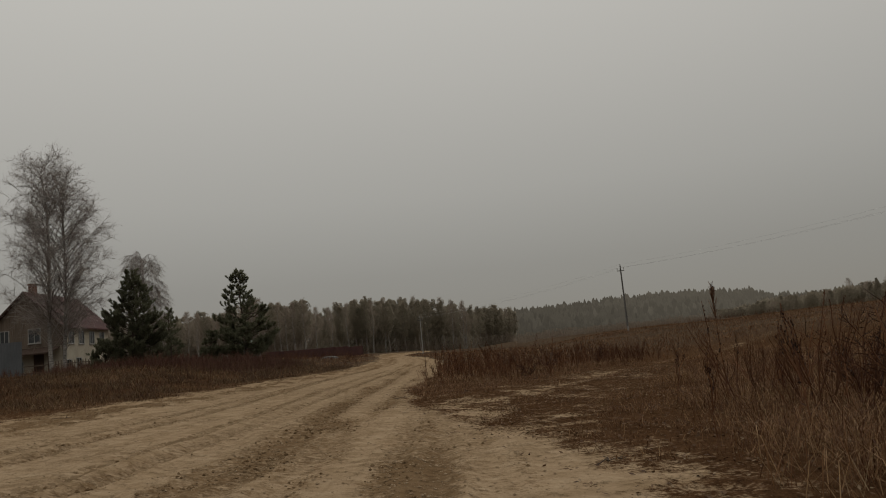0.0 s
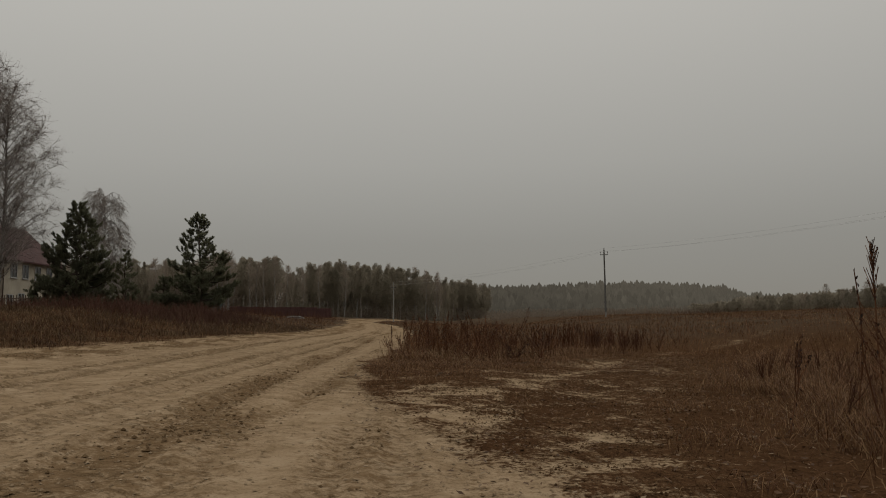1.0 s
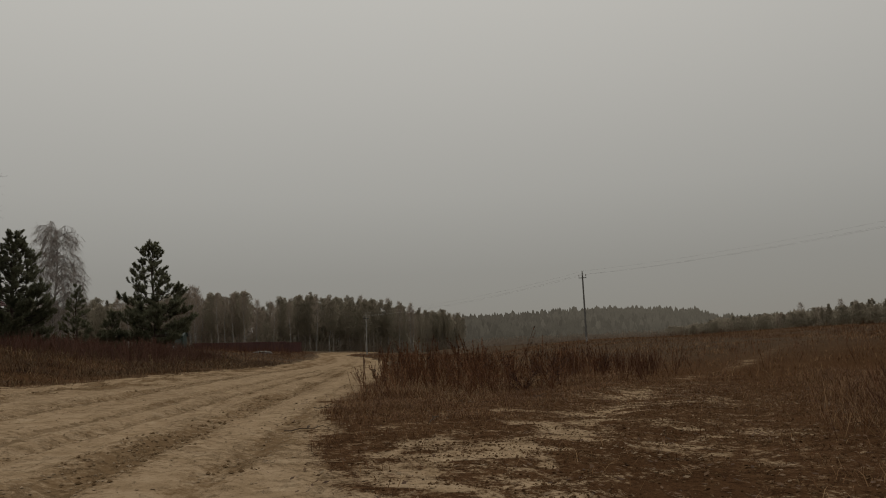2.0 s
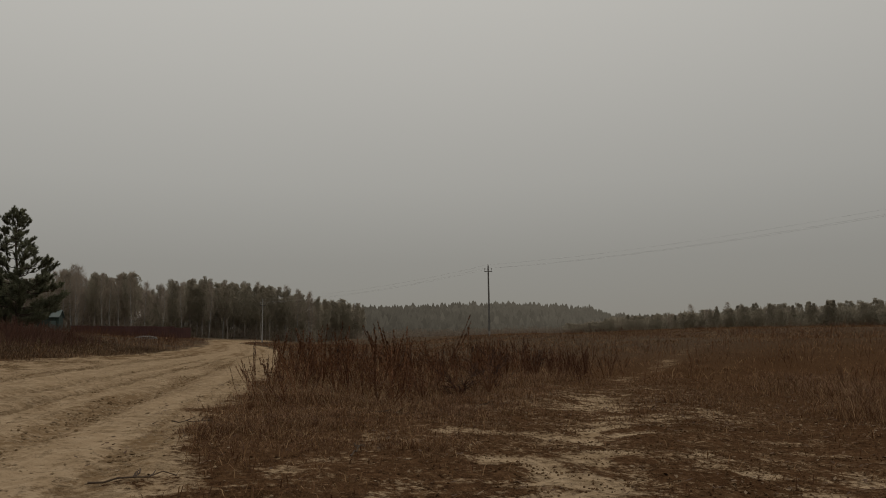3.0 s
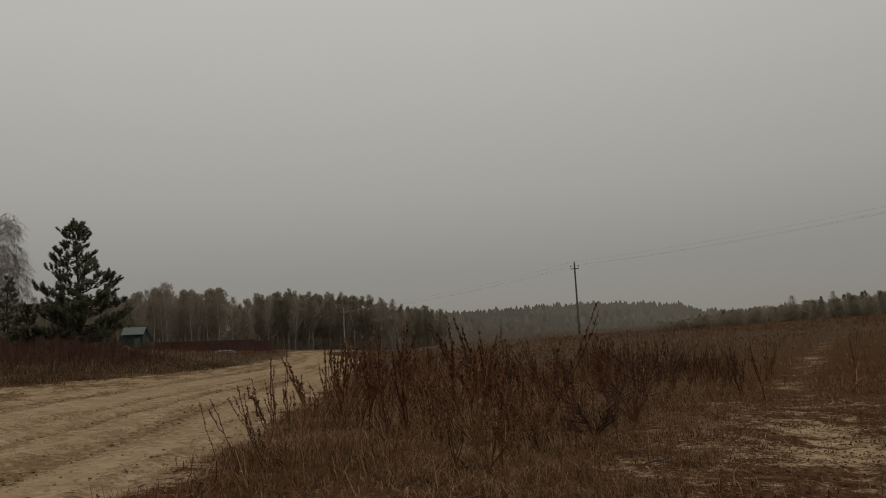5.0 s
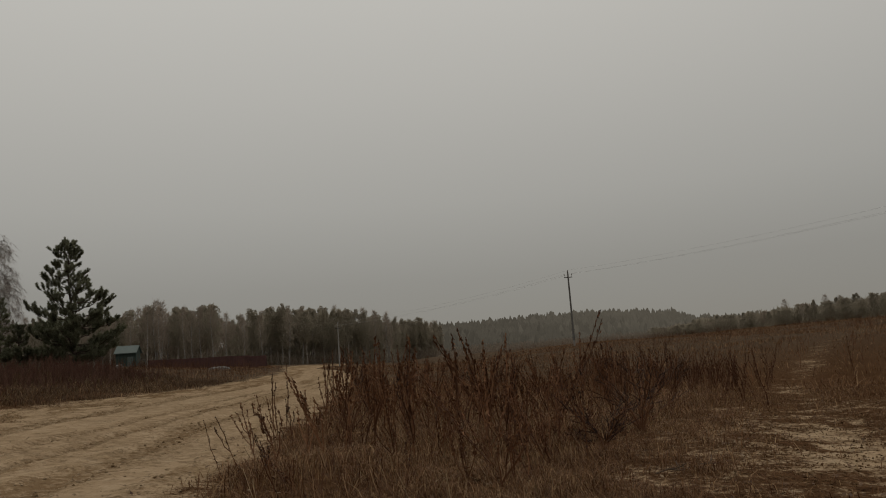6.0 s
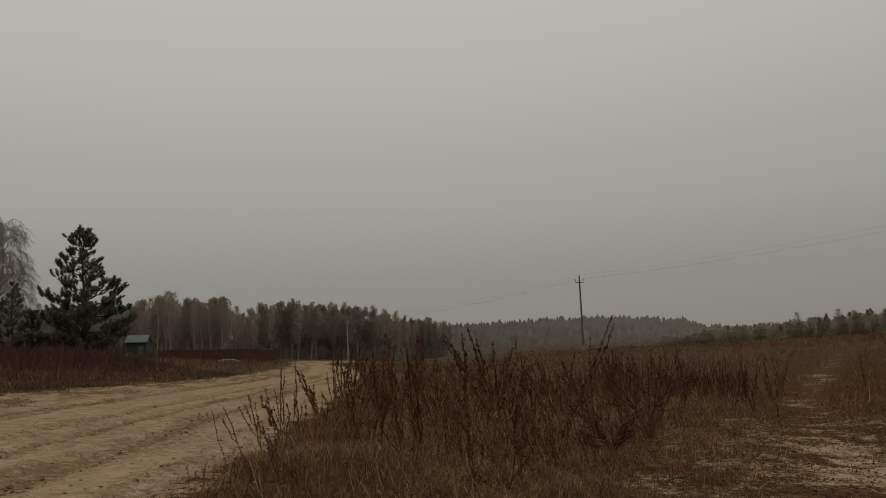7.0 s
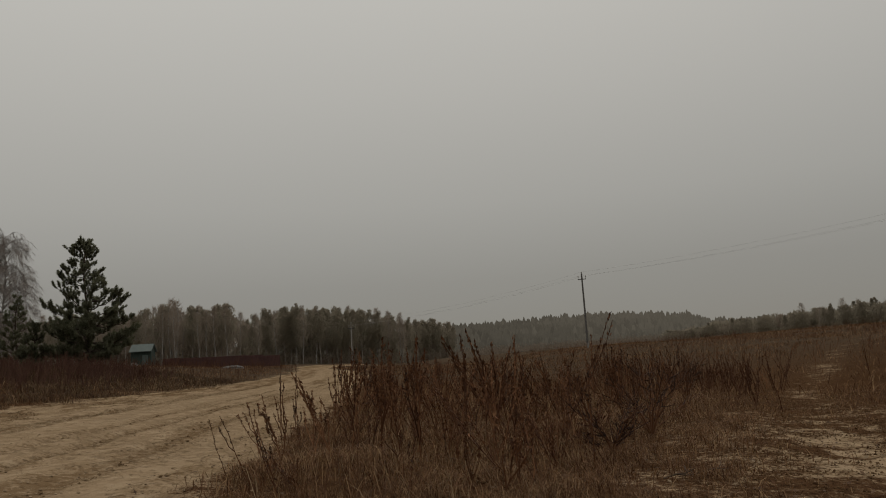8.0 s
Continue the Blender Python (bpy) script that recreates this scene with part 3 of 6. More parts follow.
def birch(name, height, reach, seed, label, stems=1, weep=0.3, limbs_each=96, thick=1.0, spray=11):
    """A leafless birch: limbs that climb steeply and nod at the tip, each hung with fine dark twigs."""
    rng = np.random.RandomState(seed)
    tree = tagged(new(name), label, "birch tree")
    limbs, crown = Soup(), Soup()
    for st in range(stems):
        trunk = Soup()
        h = height * (1.0 - 0.07 * st)
        ang0 = math.pi * (1 - st) + 0.9
        zs = np.linspace(-0.3, h, 16)
        off = (0.45 + 0.018 * h * (np.abs(zs) / h) ** 0.8) * (stems > 1)
        mid = np.stack([np.cos(ang0) * off + 0.16 * np.sin(zs * 0.45 + seed + st), np.sin(ang0) * off + 0.14 * np.cos(zs * 0.5), zs], 1)
        trunk.tube(mid, np.interp(zs, (0, h * 0.5, h), (0.0105 * h, 0.0055 * h, 0.014)), 8)
        part("trunk", trunk, M_BIRCH, tree, "white bark with black streaks", smooth=True)
        for k in range(limbs_each):
            u = 0.10 + 0.87 * (k + rng.rand()) / limbs_each
            c = np.array([np.interp(u * h, zs, mid[:, i]) for i in range(3)])
            ang = k * 2.4 + rng.normal(0, 0.5)
            ln = reach * np.interp(u, (0.1, 0.22, 0.40, 0.62, 0.82, 1.0), (0.70, 0.95, 1.0, 0.84, 0.56 + 0.30 * weep, 0.16 + 0.35 * weep)) * rng.uniform(0.80, 1.05)
            up = rng.uniform(0.95, 1.55) - 0.5 * weep
            s = np.linspace(0, 1, 7)
            out = np.array([math.cos(ang), math.sin(ang), 0])
            line = c + s[:, None] * out * ln + (up * s - (0.10 + 0.9 * weep) * s ** 3)[:, None] * np.array([0, 0, ln])
            line[1:] += np.cumsum(rng.normal(0, 0.035, (6, 3)), 0)
            limbs.tube(line, np.interp(s, (0, 0.6, 1), (0.014 + 0.010 * ln, 0.014, 0.008)) * thick, 4, cap=False)
            many = max(3, int(2 + 4.2 * ln))
            for b in range(many):
                f = 0.22 + 0.78 * (b + rng.rand()) / many
                p = np.array([np.interp(f, s, line[:, i]) for i in range(3)])
                d = unit(out * rng.uniform(0.1, 0.8) + rng.normal(0, 0.5, 3) + np.array([0, 0, 0.75 - 1.2 * weep]))
                tl = rng.uniform(0.6, 1.35)
                g = np.linspace(0, 1, 5)
                tw = p + g[:, None] * d * tl - ((0.25 + weep) * g ** 2)[:, None] * np.array([0, 0, tl])
                limbs.tube(tw, np.array((0.013, 0.011, 0.009, 0.008, 0.006)) * thick, 3, cap=False)
                m = spray
                f2 = rng.uniform(0.1, 1.0, m)
                b0 = np.stack([np.interp(f2, g, tw[:, i]) for i in range(3)], 1)
                d2 = unit(rng.normal(0, 0.55, (m, 3)) + d * 0.6 + np.array([0, 0, 0.25 - 1.7 * weep])) * rng.uniform(0.35, 0.95, (m, 1))
                flat = unit(np.cross(d2, rng.normal(size=(m, 3)))) * 0.008 * thick
                crown.add(np.stack([b0 - flat, b0 + flat, b0 + d2], 1).reshape(-1, 3), t=np.arange(3 * m).reshape(-1, 3))
                # catkins and shrivelled leaves at some twig ends
                k2 = 3
                c2 = (b0 + d2 * rng.uniform(0.5, 1.0, (m, 1)))[:k2]
                e, g2 = unit(rng.normal(size=(k2, 3)) + np.array([0, 0, -1.0])) * 0.05 * thick, unit(rng.normal(size=(k2, 3))) * 0.024 * thick
                crown.add(np.stack([c2 - e, c2 + g2, c2 + e, c2 - g2], 1).reshape(-1, 3), np.arange(k2)[:, None] * 4 + [0, 1, 2, 3])
    tagged(part("branch", limbs, M_TWIG, tree), kind="stuff")
    part("crown", crown, M_TWIG, tree, "bare grey twigs with no leaves")
    return tree


def leaf_cloud(soup, centre, radii, count, size, rng, squash=1.0):
    """Small upright sprays of foliage that fill a rough ball unevenly."""
    d = unit(rng.normal(size=(count, 3))) * rng.uniform(0.35, 1.0, (count, 1)) ** 0.6
    p = np.asarray(centre) + d * np.asarray(radii)
    a = unit(np.array([0, 0, 1.0]) + rng.normal(0, 0.28, (count, 3)))
    b = unit(np.cross(a, rng.normal(size=(count, 3))))
    s = size * rng.uniform(0.5, 1.3, (count, 1))
    v = np.stack([p - a * s - b * s * 0.2, p - a * s * 0.7 + b * s * 0.35, p + a * s * 1.1, p - a * s * 0.2 - b * s * 0.35], 1)
    i = np.arange(count)[:, None] * 4
    soup.add(v.reshape(-1, 3), t=np.concatenate([i + [0, 1, 2], i + [0, 2, 3]]))


def far_pine(seed, label):
    """A tall forest pine with a bare lower trunk; 24 m."""
    rng = np.random.RandomState(seed)
    tree = tagged(new("forest_pine"), label, "pine tree", "trees of the forest edge")
    trunk, crown = Soup(), Soup()
    z = np.linspace(-0.5, 23.4, 7)
    trunk.tube(np.stack([0.2 * np.sin(z * 0.3 + seed), 0.2 * np.cos(z * 0.25), z], 1), np.interp(z, (0, 23.4), (0.17, 0.04)), 6)
    low = rng.uniform(6.0, 10.5)
    for zc in np.linspace(low, 22.6, 11):
        u = (zc - low) / (22.6 - low)
        r = np.interp(u, (0, 0.35, 0.75, 1), (1.7, 2.6, 2.3, 1.35)) * rng.uniform(0.8, 1.15)
        for a in rng.uniform(0, 6.283, 4):
            leaf_cloud(crown, (math.cos(a) * r * 0.62, math.sin(a) * r * 0.62, zc + rng.normal(0, 0.5)), (r * 0.66, r * 0.66, 0.85), 90, 0.27, rng)
    part("trunk", trunk, M_HAZEBARK, tree)
    part("crown", crown, M_HAZEPINE, tree)
    return tree


def far_birch(seed, label):
    """A bare forest birch; 24 m."""
    rng = np.random.RandomState(seed)
    tree = tagged(new("forest_birch"), label, "birch tree", "trees of the forest edge")
    trunk, crown = Soup(), Soup()
    z = np.linspace(-0.5, 23.6, 8)
    line = np.stack([0.35 * np.sin(z * 0.18 + seed), 0.3 * np.cos(z * 0.2), z], 1)
    trunk.tube(line, np.interp(z, (0, 14, 23.6), (0.19, 0.12, 0.03)), 6)
    n = 900
    u = rng.uniform(0, 1, n) ** 0.8
    zc = 7.0 + u * 16.2
    r = np.interp(u, (0, 0.3, 0.8, 1), (1.6, 2.5, 1.5, 0.3)) * rng.uniform(0.05, 1.0, n)
    a = rng.uniform(0, 6.283, n)
    p = np.stack([np.cos(a) * r, np.sin(a) * r, zc], 1)
    d = np.stack([np.cos(a) * 0.5, np.sin(a) * 0.5, rng.uniform(0.3, 1.2, n)], 1) * rng.uniform(0.7, 1.7, (n, 1))
    flat = unit(np.cross(d, rng.normal(size=(n, 3)))) * 0.045
    v = np.stack([p - flat, p + flat, p + d], 1).reshape(-1, 3)
    crown.add(v, t=np.arange(len(v)).reshape(-1, 3))
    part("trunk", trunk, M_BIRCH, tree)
    part("crown", crown, M_HAZETWIG, tree)
    return tree


def far_spruce(seed, label):
    rng = np.random.RandomState(seed)
    tree = tagged(new("forest_spruce"), label, "spruce tree", "trees of the forest edge")
    trunk, crown = Soup(), Soup()
    trunk.tube([(0, 0, -0.5), (0, 0, 12), (0, 0, 23.5)], (0.22, 0.14, 0.03), 6)
    for zc in np.linspace(1.5, 23.2, 22):
        r = 3.0 * (1 - zc / 24.5) ** 0.8 + 0.2
        for a in rng.uniform(0, 6.283, 4):
            leaf_cloud(crown, (math.cos(a) * r * 0.6, math.sin(a) * r * 0.6, zc), (r * 0.5, r * 0.5, 0.6), 20, 0.40, rng)
    part("trunk", trunk, M_HAZEBARK, tree)
    part("crown", crown, M_HAZEPINE, tree)
    return tree


def stand(tree, x, y, turn=0.0, size=1.0, wide=None, sink=0.0):
    w = wide or size
    return pose(x, y, float(lie(x, y)) - sink, 0, 0, turn) @ Matrix.Diagonal((w, w, size, 1))


EYE_X, EYE_Y, EYE_Z = 0.4, 18.4, 0.65


def plant_forest():
    rng = np.random.RandomState(11)
    pines = [far_pine(s, "tall pine of a misty forest edge") for s in (1, 2, 3, 4)]
    birches = [far_birch(s, "tall bare birch of a misty forest edge") for s in (5, 6, 7)]
    spruces = [far_spruce(s, "dark spruce in a misty forest") for s in (8, 9)]
    used = set()

    def put(kind, az, dist, el, wide=1.0):
        x, y = EYE_X + dist * math.sin(radians(az)), EYE_Y + dist * math.cos(radians(az))
        h = EYE_Z + dist * math.tan(radians(el)) - float(lie(x, y))
        s = max(h, 4.0) / 23.8
        m = stand(None, x, y, rng.uniform(0, 360), s, max(s, 0.72) * wide)
        if kind.name not in used:
            used.add(kind.name)
            kind.matrix_basis = m
        else:
            copy_thing(kind, m @ Matrix.Diagonal([1 / c for c in kind.scale] + [1]))

    # outline of the near woods: direction, height in degrees, kind
    outline_az = (-45, -32, -25, -21, -18, -16.9, -15.8, -14.7, -13.7, -12.4, -11.2, -10.1, -9.2, -8.4, -6.8, -5.6, -4.3, -3.1, -1.9, -0.6, 0.6, 1.4, 2.2, 2.9, 4.0, 4.7)
    outline_el = (4.6, 4.6, 4.6, 4.7, 4.9, 5.0, 5.7, 5.3, 5.2, 5.1, 5.1, 3.7, 4.6, 4.6, 4.8, 4.6, 4.4, 4.5, 4.35, 4.05, 3.8, 3.15, 3.1, 3.3, 3.0, 2.7)
    az = -44.0
    while az < 4.4:
        el = np.interp(az, outline_az, outline_el)
        dist = np.interp(az, (-30, -18, -11, -9, -2, 1.2, 1.6, 4.6), (235, 262, 285, 330, 360, 385, 440, 470))
        leafless = -20 < az < -10.3
        for row, back in ((0, 0), (1, 14), (2, 30)):
            a = az + rng.normal(0, 0.28)
            low = rng.uniform(0.84, 1.02) if row else rng.uniform(0.88, 1.03)
            pick = rng.rand()
            if leafless:
                kind = birches[rng.randint(3)] if pick < 0.68 else pines[rng.randint(4)]
            elif az < -20:
                kind = birches[rng.randint(3)] if pick < 0.35 else (pines[rng.randint(4)] if pick < 0.75 else spruces[rng.randint(2)])
            else:
                kind = pines[rng.randint(4)] if pick < 0.86 else birches[rng.randint(3)]
            if -10.4 < az < -9.7 and row == 0:
                continue
            put(kind, a, dist + back * 1.2 + rng.normal(0, 4), el * low, rng.uniform(1.0, 1.4))
        az += np.interp(dist, (230, 470), (0.66, 0.44))
    # wood on the lower ground across the field
    for k in range(110):
        a = 20.5 + 31 * k / 109 + rng.normal(0, 0.25)
        el = np.interp(a, (20, 22.2, 23.7, 25.9, 27.8, 31.6, 34.2, 52), (0.9, 1.3, 1.75, 1.75, 1.9, 2.3, 2.45, 2.6))
        kind = spruces[rng.randint(2)] if rng.rand() < 0.35 else pines[rng.randint(4)]
        put(kind, a, 262 + rng.normal(0, 7) + 18 * (k % 2), el * rng.uniform(0.8, 1.0), rng.uniform(1.0, 1.4))
    for a, el in ((29.1, 2.6), (31.6, 2.7), (32.5, 2.55), (30.2, 2.2)):
        put(birches[rng.randint(3)], a, 270, el * 0.93, 1.0)
    # white birches that stand out before the wood
    for a in (-19.6, -18.3, -17.0, -15.9, -15.1, -13.5, -12.4, -11.6, -9.4, -8.2, -6.2):
        el = np.interp(a, outline_az, outline_el)
        put(birches[rng.randint(3)], a, np.interp(a, (-30, -18, -11, -9, -2), (235, 262, 285, 330, 360)) - 12, el * rng.uniform(0.9, 1.0), 1.0)
    # the depth of the woods behind the first trees
    green, grey = Soup(), Soup()
    for k in range(2900):
        a = rng.uniform(-45, 4.5) if k < 2100 else rng.uniform(20.6, 52)
        if k < 2100:
            top = np.interp(a, outline_az, outline_el) * 0.86
            dist = np.interp(a, (-30, -18, -11, -9, -2, 1.2, 1.6, 4.6), (235, 262, 285, 330, 360, 385, 440, 470)) + rng.uniform(8, 50)
        else:
            top = np.interp(a, (20, 22.2, 23.7, 25.9, 27.8, 31.6, 34.2, 52), (0.9, 1.3, 1.75, 1.75, 1.9, 2.3, 2.45, 2.6)) * 0.8
            dist = rng.uniform(268, 300)
        x, y = EYE_X + dist * math.sin(radians(a)), EYE_Y + dist * math.cos(radians(a))
        g = float(lie(x, y))
        h = max(EYE_Z + dist * math.tan(radians(top)) - g, 3.0)
        w = dist / 120
        leafless = (-20 < a < -10.3 and rng.rand() < 0.7) or rng.rand() < 0.15
        leaf_cloud(grey if leafless else green, (x, y, g + h * rng.uniform(0.03, 0.93)), (w, w, w * 0.95), 44, 0.26 * w, rng)
    tagged(new("forest_depth", green.mesh("forest_depth", M_HAZEPINE)), "dense dim pine forest behind its edge", "forest", kind="stuff")
    tagged(new("bare_forest_depth", grey.mesh("bare_forest_depth", M_HAZETWIG)), "dense leafless birch thicket behind the forest edge", "forest", kind="stuff")
    # undergrowth closes the foot of the woods
    soup = Soup()
    for k in range(1500):
        a = rng.uniform(-45, 52)
        if a < 4.8:
            dist = np.interp(a, (-30, -18, -11, -9, -2, 1.2, 1.6, 4.6), (235, 262, 285, 330, 360, 385, 440, 470)) + rng.uniform(-6, 30)
        elif a < 20.5:
            dist = rng.uniform(205, 330)
        else:
            dist = rng.uniform(255, 300)
        x, y = EYE_X + dist * math.sin(radians(a)), EYE_Y + dist * math.cos(radians(a))
        h = rng.uniform(1.8, 5.0) * (dist / 300) * (0.75 if 4.8 < a < 20.5 else 1.0)
        leaf_cloud(soup, (x, y, float(lie(x, y)) + h * 0.45), (h * 1.3, h * 1.1, h * 0.6), 44, 0.36 * dist / 300, rng)
    ob = new("undergrowth", soup.mesh("undergrowth", M_SHRUB))
    tagged(ob, "brown leafless undergrowth at the foot of the woods", "shrubs", kind="stuff")


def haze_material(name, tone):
    """The wooded hills of the distance, mist put into colour and a faint glow: the farther, the paler."""
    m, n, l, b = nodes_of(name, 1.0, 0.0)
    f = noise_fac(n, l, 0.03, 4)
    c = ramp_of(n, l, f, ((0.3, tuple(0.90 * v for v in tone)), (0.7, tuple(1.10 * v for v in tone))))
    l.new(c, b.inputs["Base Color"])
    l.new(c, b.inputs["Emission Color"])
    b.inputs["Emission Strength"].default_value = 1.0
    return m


def far_hills():
    rng = np.random.RandomState(21)
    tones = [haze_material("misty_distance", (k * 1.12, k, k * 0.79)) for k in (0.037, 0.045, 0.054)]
    soups = [Soup(), Soup(), Soup()]

    # a ridge with the outline of conifers: tiers of ragged branches on each
    def ridge(a0, a1, dist, az, el, count, high, depth):
        for k in range(count):
            a = a0 + (a1 - a0) * (k + rng.rand()) / count
            row = rng.randint(0, 4)
            d = dist + 30 * row
            x, y = EYE_X + d * math.sin(radians(a)), EYE_Y + d * math.cos(radians(a))
            top = EYE_Z + d * math.tan(radians(np.interp(a, az, el) - 0.14 * (3 - row))) + rng.normal(0, 0.11) * high
            h = high * rng.uniform(0.7, 1.1)
            w = h * rng.uniform(0.13, 0.24)
            ang = rng.rand() * 6.28 + np.arange(6) * 1.0472
            v = [(x, y, top)]
            for down, r in ((0.07, 0.26), (0.25, 0.66), (0.55, 1.0), (1.0, 0.8)):
                rr = w * r * rng.uniform(0.7, 1.25, 6)
                v += list(np.stack([x + np.cos(ang) * rr, y + np.sin(ang) * rr, top - h * down * rng.uniform(0.9, 1.1, 6)], 1))
            side = [(1 + 6 * j + i, 1 + 6 * j + (i + 1) % 6, 7 + 6 * j + (i + 1) % 6, 7 + 6 * j + i) for j in range(3) for i in range(6)]
            # choose the painted mist tone by ridge depth and bearing
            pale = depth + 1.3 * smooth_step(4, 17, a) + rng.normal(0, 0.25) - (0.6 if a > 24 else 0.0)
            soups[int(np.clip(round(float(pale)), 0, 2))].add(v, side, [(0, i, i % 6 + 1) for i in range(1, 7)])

    ridge(-1, 27, 760, (-1, 4.7, 6.9, 9, 11.1, 13.1, 15.2, 18.4, 20.3, 21.9, 23.3, 27), (2.2, 2.6, 2.6, 2.65, 2.75, 2.8, 2.75, 2.65, 2.5, 2.25, 1.85, 1.5), 1300, 14, 0.7)
    ridge(-1, 27, 690, (-1, 4.7, 13.1, 18.4, 23.3, 27), (1.75, 2.05, 2.2, 2.1, 1.5, 1.1), 800, 16, 0.3)
    ridge(-1, 27, 600, (-1, 4.7, 13.1, 18.4, 23.3, 27), (1.15, 1.35, 1.45, 1.35, 0.95, 0.8), 800, 14, -0.2)
    ridge(20, 60, 900, (20, 30, 60), (1.6, 1.7, 2.0), 420, 20, 1.0)
    ridge(-60, 0, 640, (-60, 0), (2.6, 2.3), 520, 22, 0.0)
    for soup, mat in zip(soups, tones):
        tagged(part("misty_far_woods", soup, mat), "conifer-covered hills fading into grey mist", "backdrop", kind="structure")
    # the rounded ground that carries those woods
    slope = Soup()
    az = np.radians(np.linspace(-62, 62, 90))
    for i, (d, z) in enumerate(((600, 3.0), (700, 8.0), (820, 24.0), (1100, 26.0))):
        bump = 1 + 0.12 * np.sin(az * 9 + i)
        top = np.interp(np.degrees(az), (-62, 0, 14, 24, 62), (0.8, 0.8, 1.0, 0.55, 0.6))
        slope.add(np.stack([EYE_X + d * np.sin(az), EYE_Y + d * np.cos(az), z * bump * top], 1))
    k = np.arange(89)
    q = np.concatenate([np.stack([r * 90 + k, r * 90 + k + 1, (r + 1) * 90 + k + 1, (r + 1) * 90 + k], 1) for r in range(3)])
    slope.q.append(q)
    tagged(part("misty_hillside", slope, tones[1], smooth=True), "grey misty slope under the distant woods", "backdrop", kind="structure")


far_hills()
plant_forest()

# the single trees by the house and the road
t = pine("pine_tree", 7.9, 2.6, 5, "roadside pine with ragged pointed dark green crown", bare=0.07, whorls=15, lean=-0.35, shoot=0.42)
t.matrix_basis = stand(t, -17.6, 66.5, 0)
t = pine("pine_tree", 7.6, 2.6, 14, "dense dark pine beside the birch", bare=0.03, whorls=20, shoot=0.36, full=1.25)
t.matrix_basis = stand(t, -24.5, 60.0, 10)
t = pine("young_pine", 6.8, 1.6, 25, "small thin young pine", bare=0.06, whorls=11, shoot=0.40, full=0.7)
t.matrix_basis = stand(t, -32.6, 89.7, 0)
t = pine("young_pine", 2.5, 0.85, 37, "low thin young pine under taller pine", bare=0.05, whorls=7, shoot=0.32, full=0.8)
t.matrix_basis = stand(t, -20.2, 65.0, 0)
t = pine("young_pine", 2.3, 1.3, 38, "low bushy young pine beside the house", bare=0.05, whorls=7, shoot=0.34)
t.matrix_basis = stand(t, -28.0, 62.5, 0)
t = birch("birch_tree", 16.6, 3.45, 4, "tall twin-stemmed bare birch before the house", stems=2, weep=0.14)
t.matrix_basis = stand(t, -29.4, 58.0, 0)
t = birch("birch_tree", 17.0, 3.9, 9, "weeping bare birch behind dark pines", stems=1, weep=0.70, limbs_each=100, thick=1.1, spray=24)
t.matrix_basis = stand(t, -44.0, 111.0, 0)


# ---- the house ----
M_PLANK = plain("weathered_planks", (0.080, 0.060, 0.046), (0.210, 0.165, 0.128), 1.5, stretch=(6, 6, 0.5), bump=0.4)
M_RENDER = plain("beige_block_wall", (0.30, 0.265, 0.205), (0.47, 0.42, 0.335), 1.2, bump=0.3)
M_ROOF = plain("dark_red_roof_sheet", (0.050, 0.024, 0.023), (0.098, 0.050, 0.046), 1.0, rough=0.75, spec=0.15, bump=0.1)
M_TRIMWOOD = plain("dark_brown_wood", (0.040, 0.026, 0.020), (0.085, 0.056, 0.042), 3, stretch=(4, 4, 0.6))
M_GREYSHEET = plain("grey_sheet_metal", (0.072, 0.078, 0.084), (0.110, 0.117, 0.124), 0.8, rough=0.55, spec=0.35, bump=0.05)
M_BRICK = plain("old_brick", (0.12, 0.062, 0.045), (0.22, 0.115, 0.085), 4)


def glass_material():
    m, n, l, b = nodes_of("window_glass", 0.06, 0.5)
    b.inputs["Base Color"].default_value = (0.02, 0.022, 0.024, 1)
    return m


M_FRAME = plain("grey_window_paint", (0.26, 0.25, 0.23), (0.38, 0.37, 0.35), 3, rough=0.6, bump=0.1)
M_GLASS = glass_material()


def window(house, x, y, z, w, h, side, name="window"):
    """A framed window on the gable (side 0, facing -y) or on the long wall (side 1, facing +x)."""
    def put(soup, a0, c0, a1, c1, d0, d1):
        if side:
            soup.box(x + d0, y + a0, z + c0, x + d1, y + a1, z + c1)
        else:
            soup.box(x + a0, y - d1, z + c0, x + a1, y - d0, z + c1)

    outer, sill, pane = Soup(), Soup(), Soup()
    put(pane, 0, 0, w, h, -0.04, 0.01)
    f = 0.075
    put(outer, -f, -f, 0, h + f, -0.05, 0.05)
    put(outer, w, -f, w + f, h + f, -0.05, 0.05)
    put(outer, 0, -f, w, 0, -0.05, 0.05)
    put(outer, 0, h, w, h + f, -0.05, 0.05)
    put(outer, w / 2 - 0.025, 0, w / 2 + 0.025, h, 0.012, 0.04)
    put(sill, -0.12, -f - 0.05, w + 0.12, -f, -0.02, 0.12)
    win = part(name, outer, M_FRAME, house, "white-framed dark window")
    part("pane", pane, M_GLASS, win)
    part("sill", sill, M_FRAME, win)


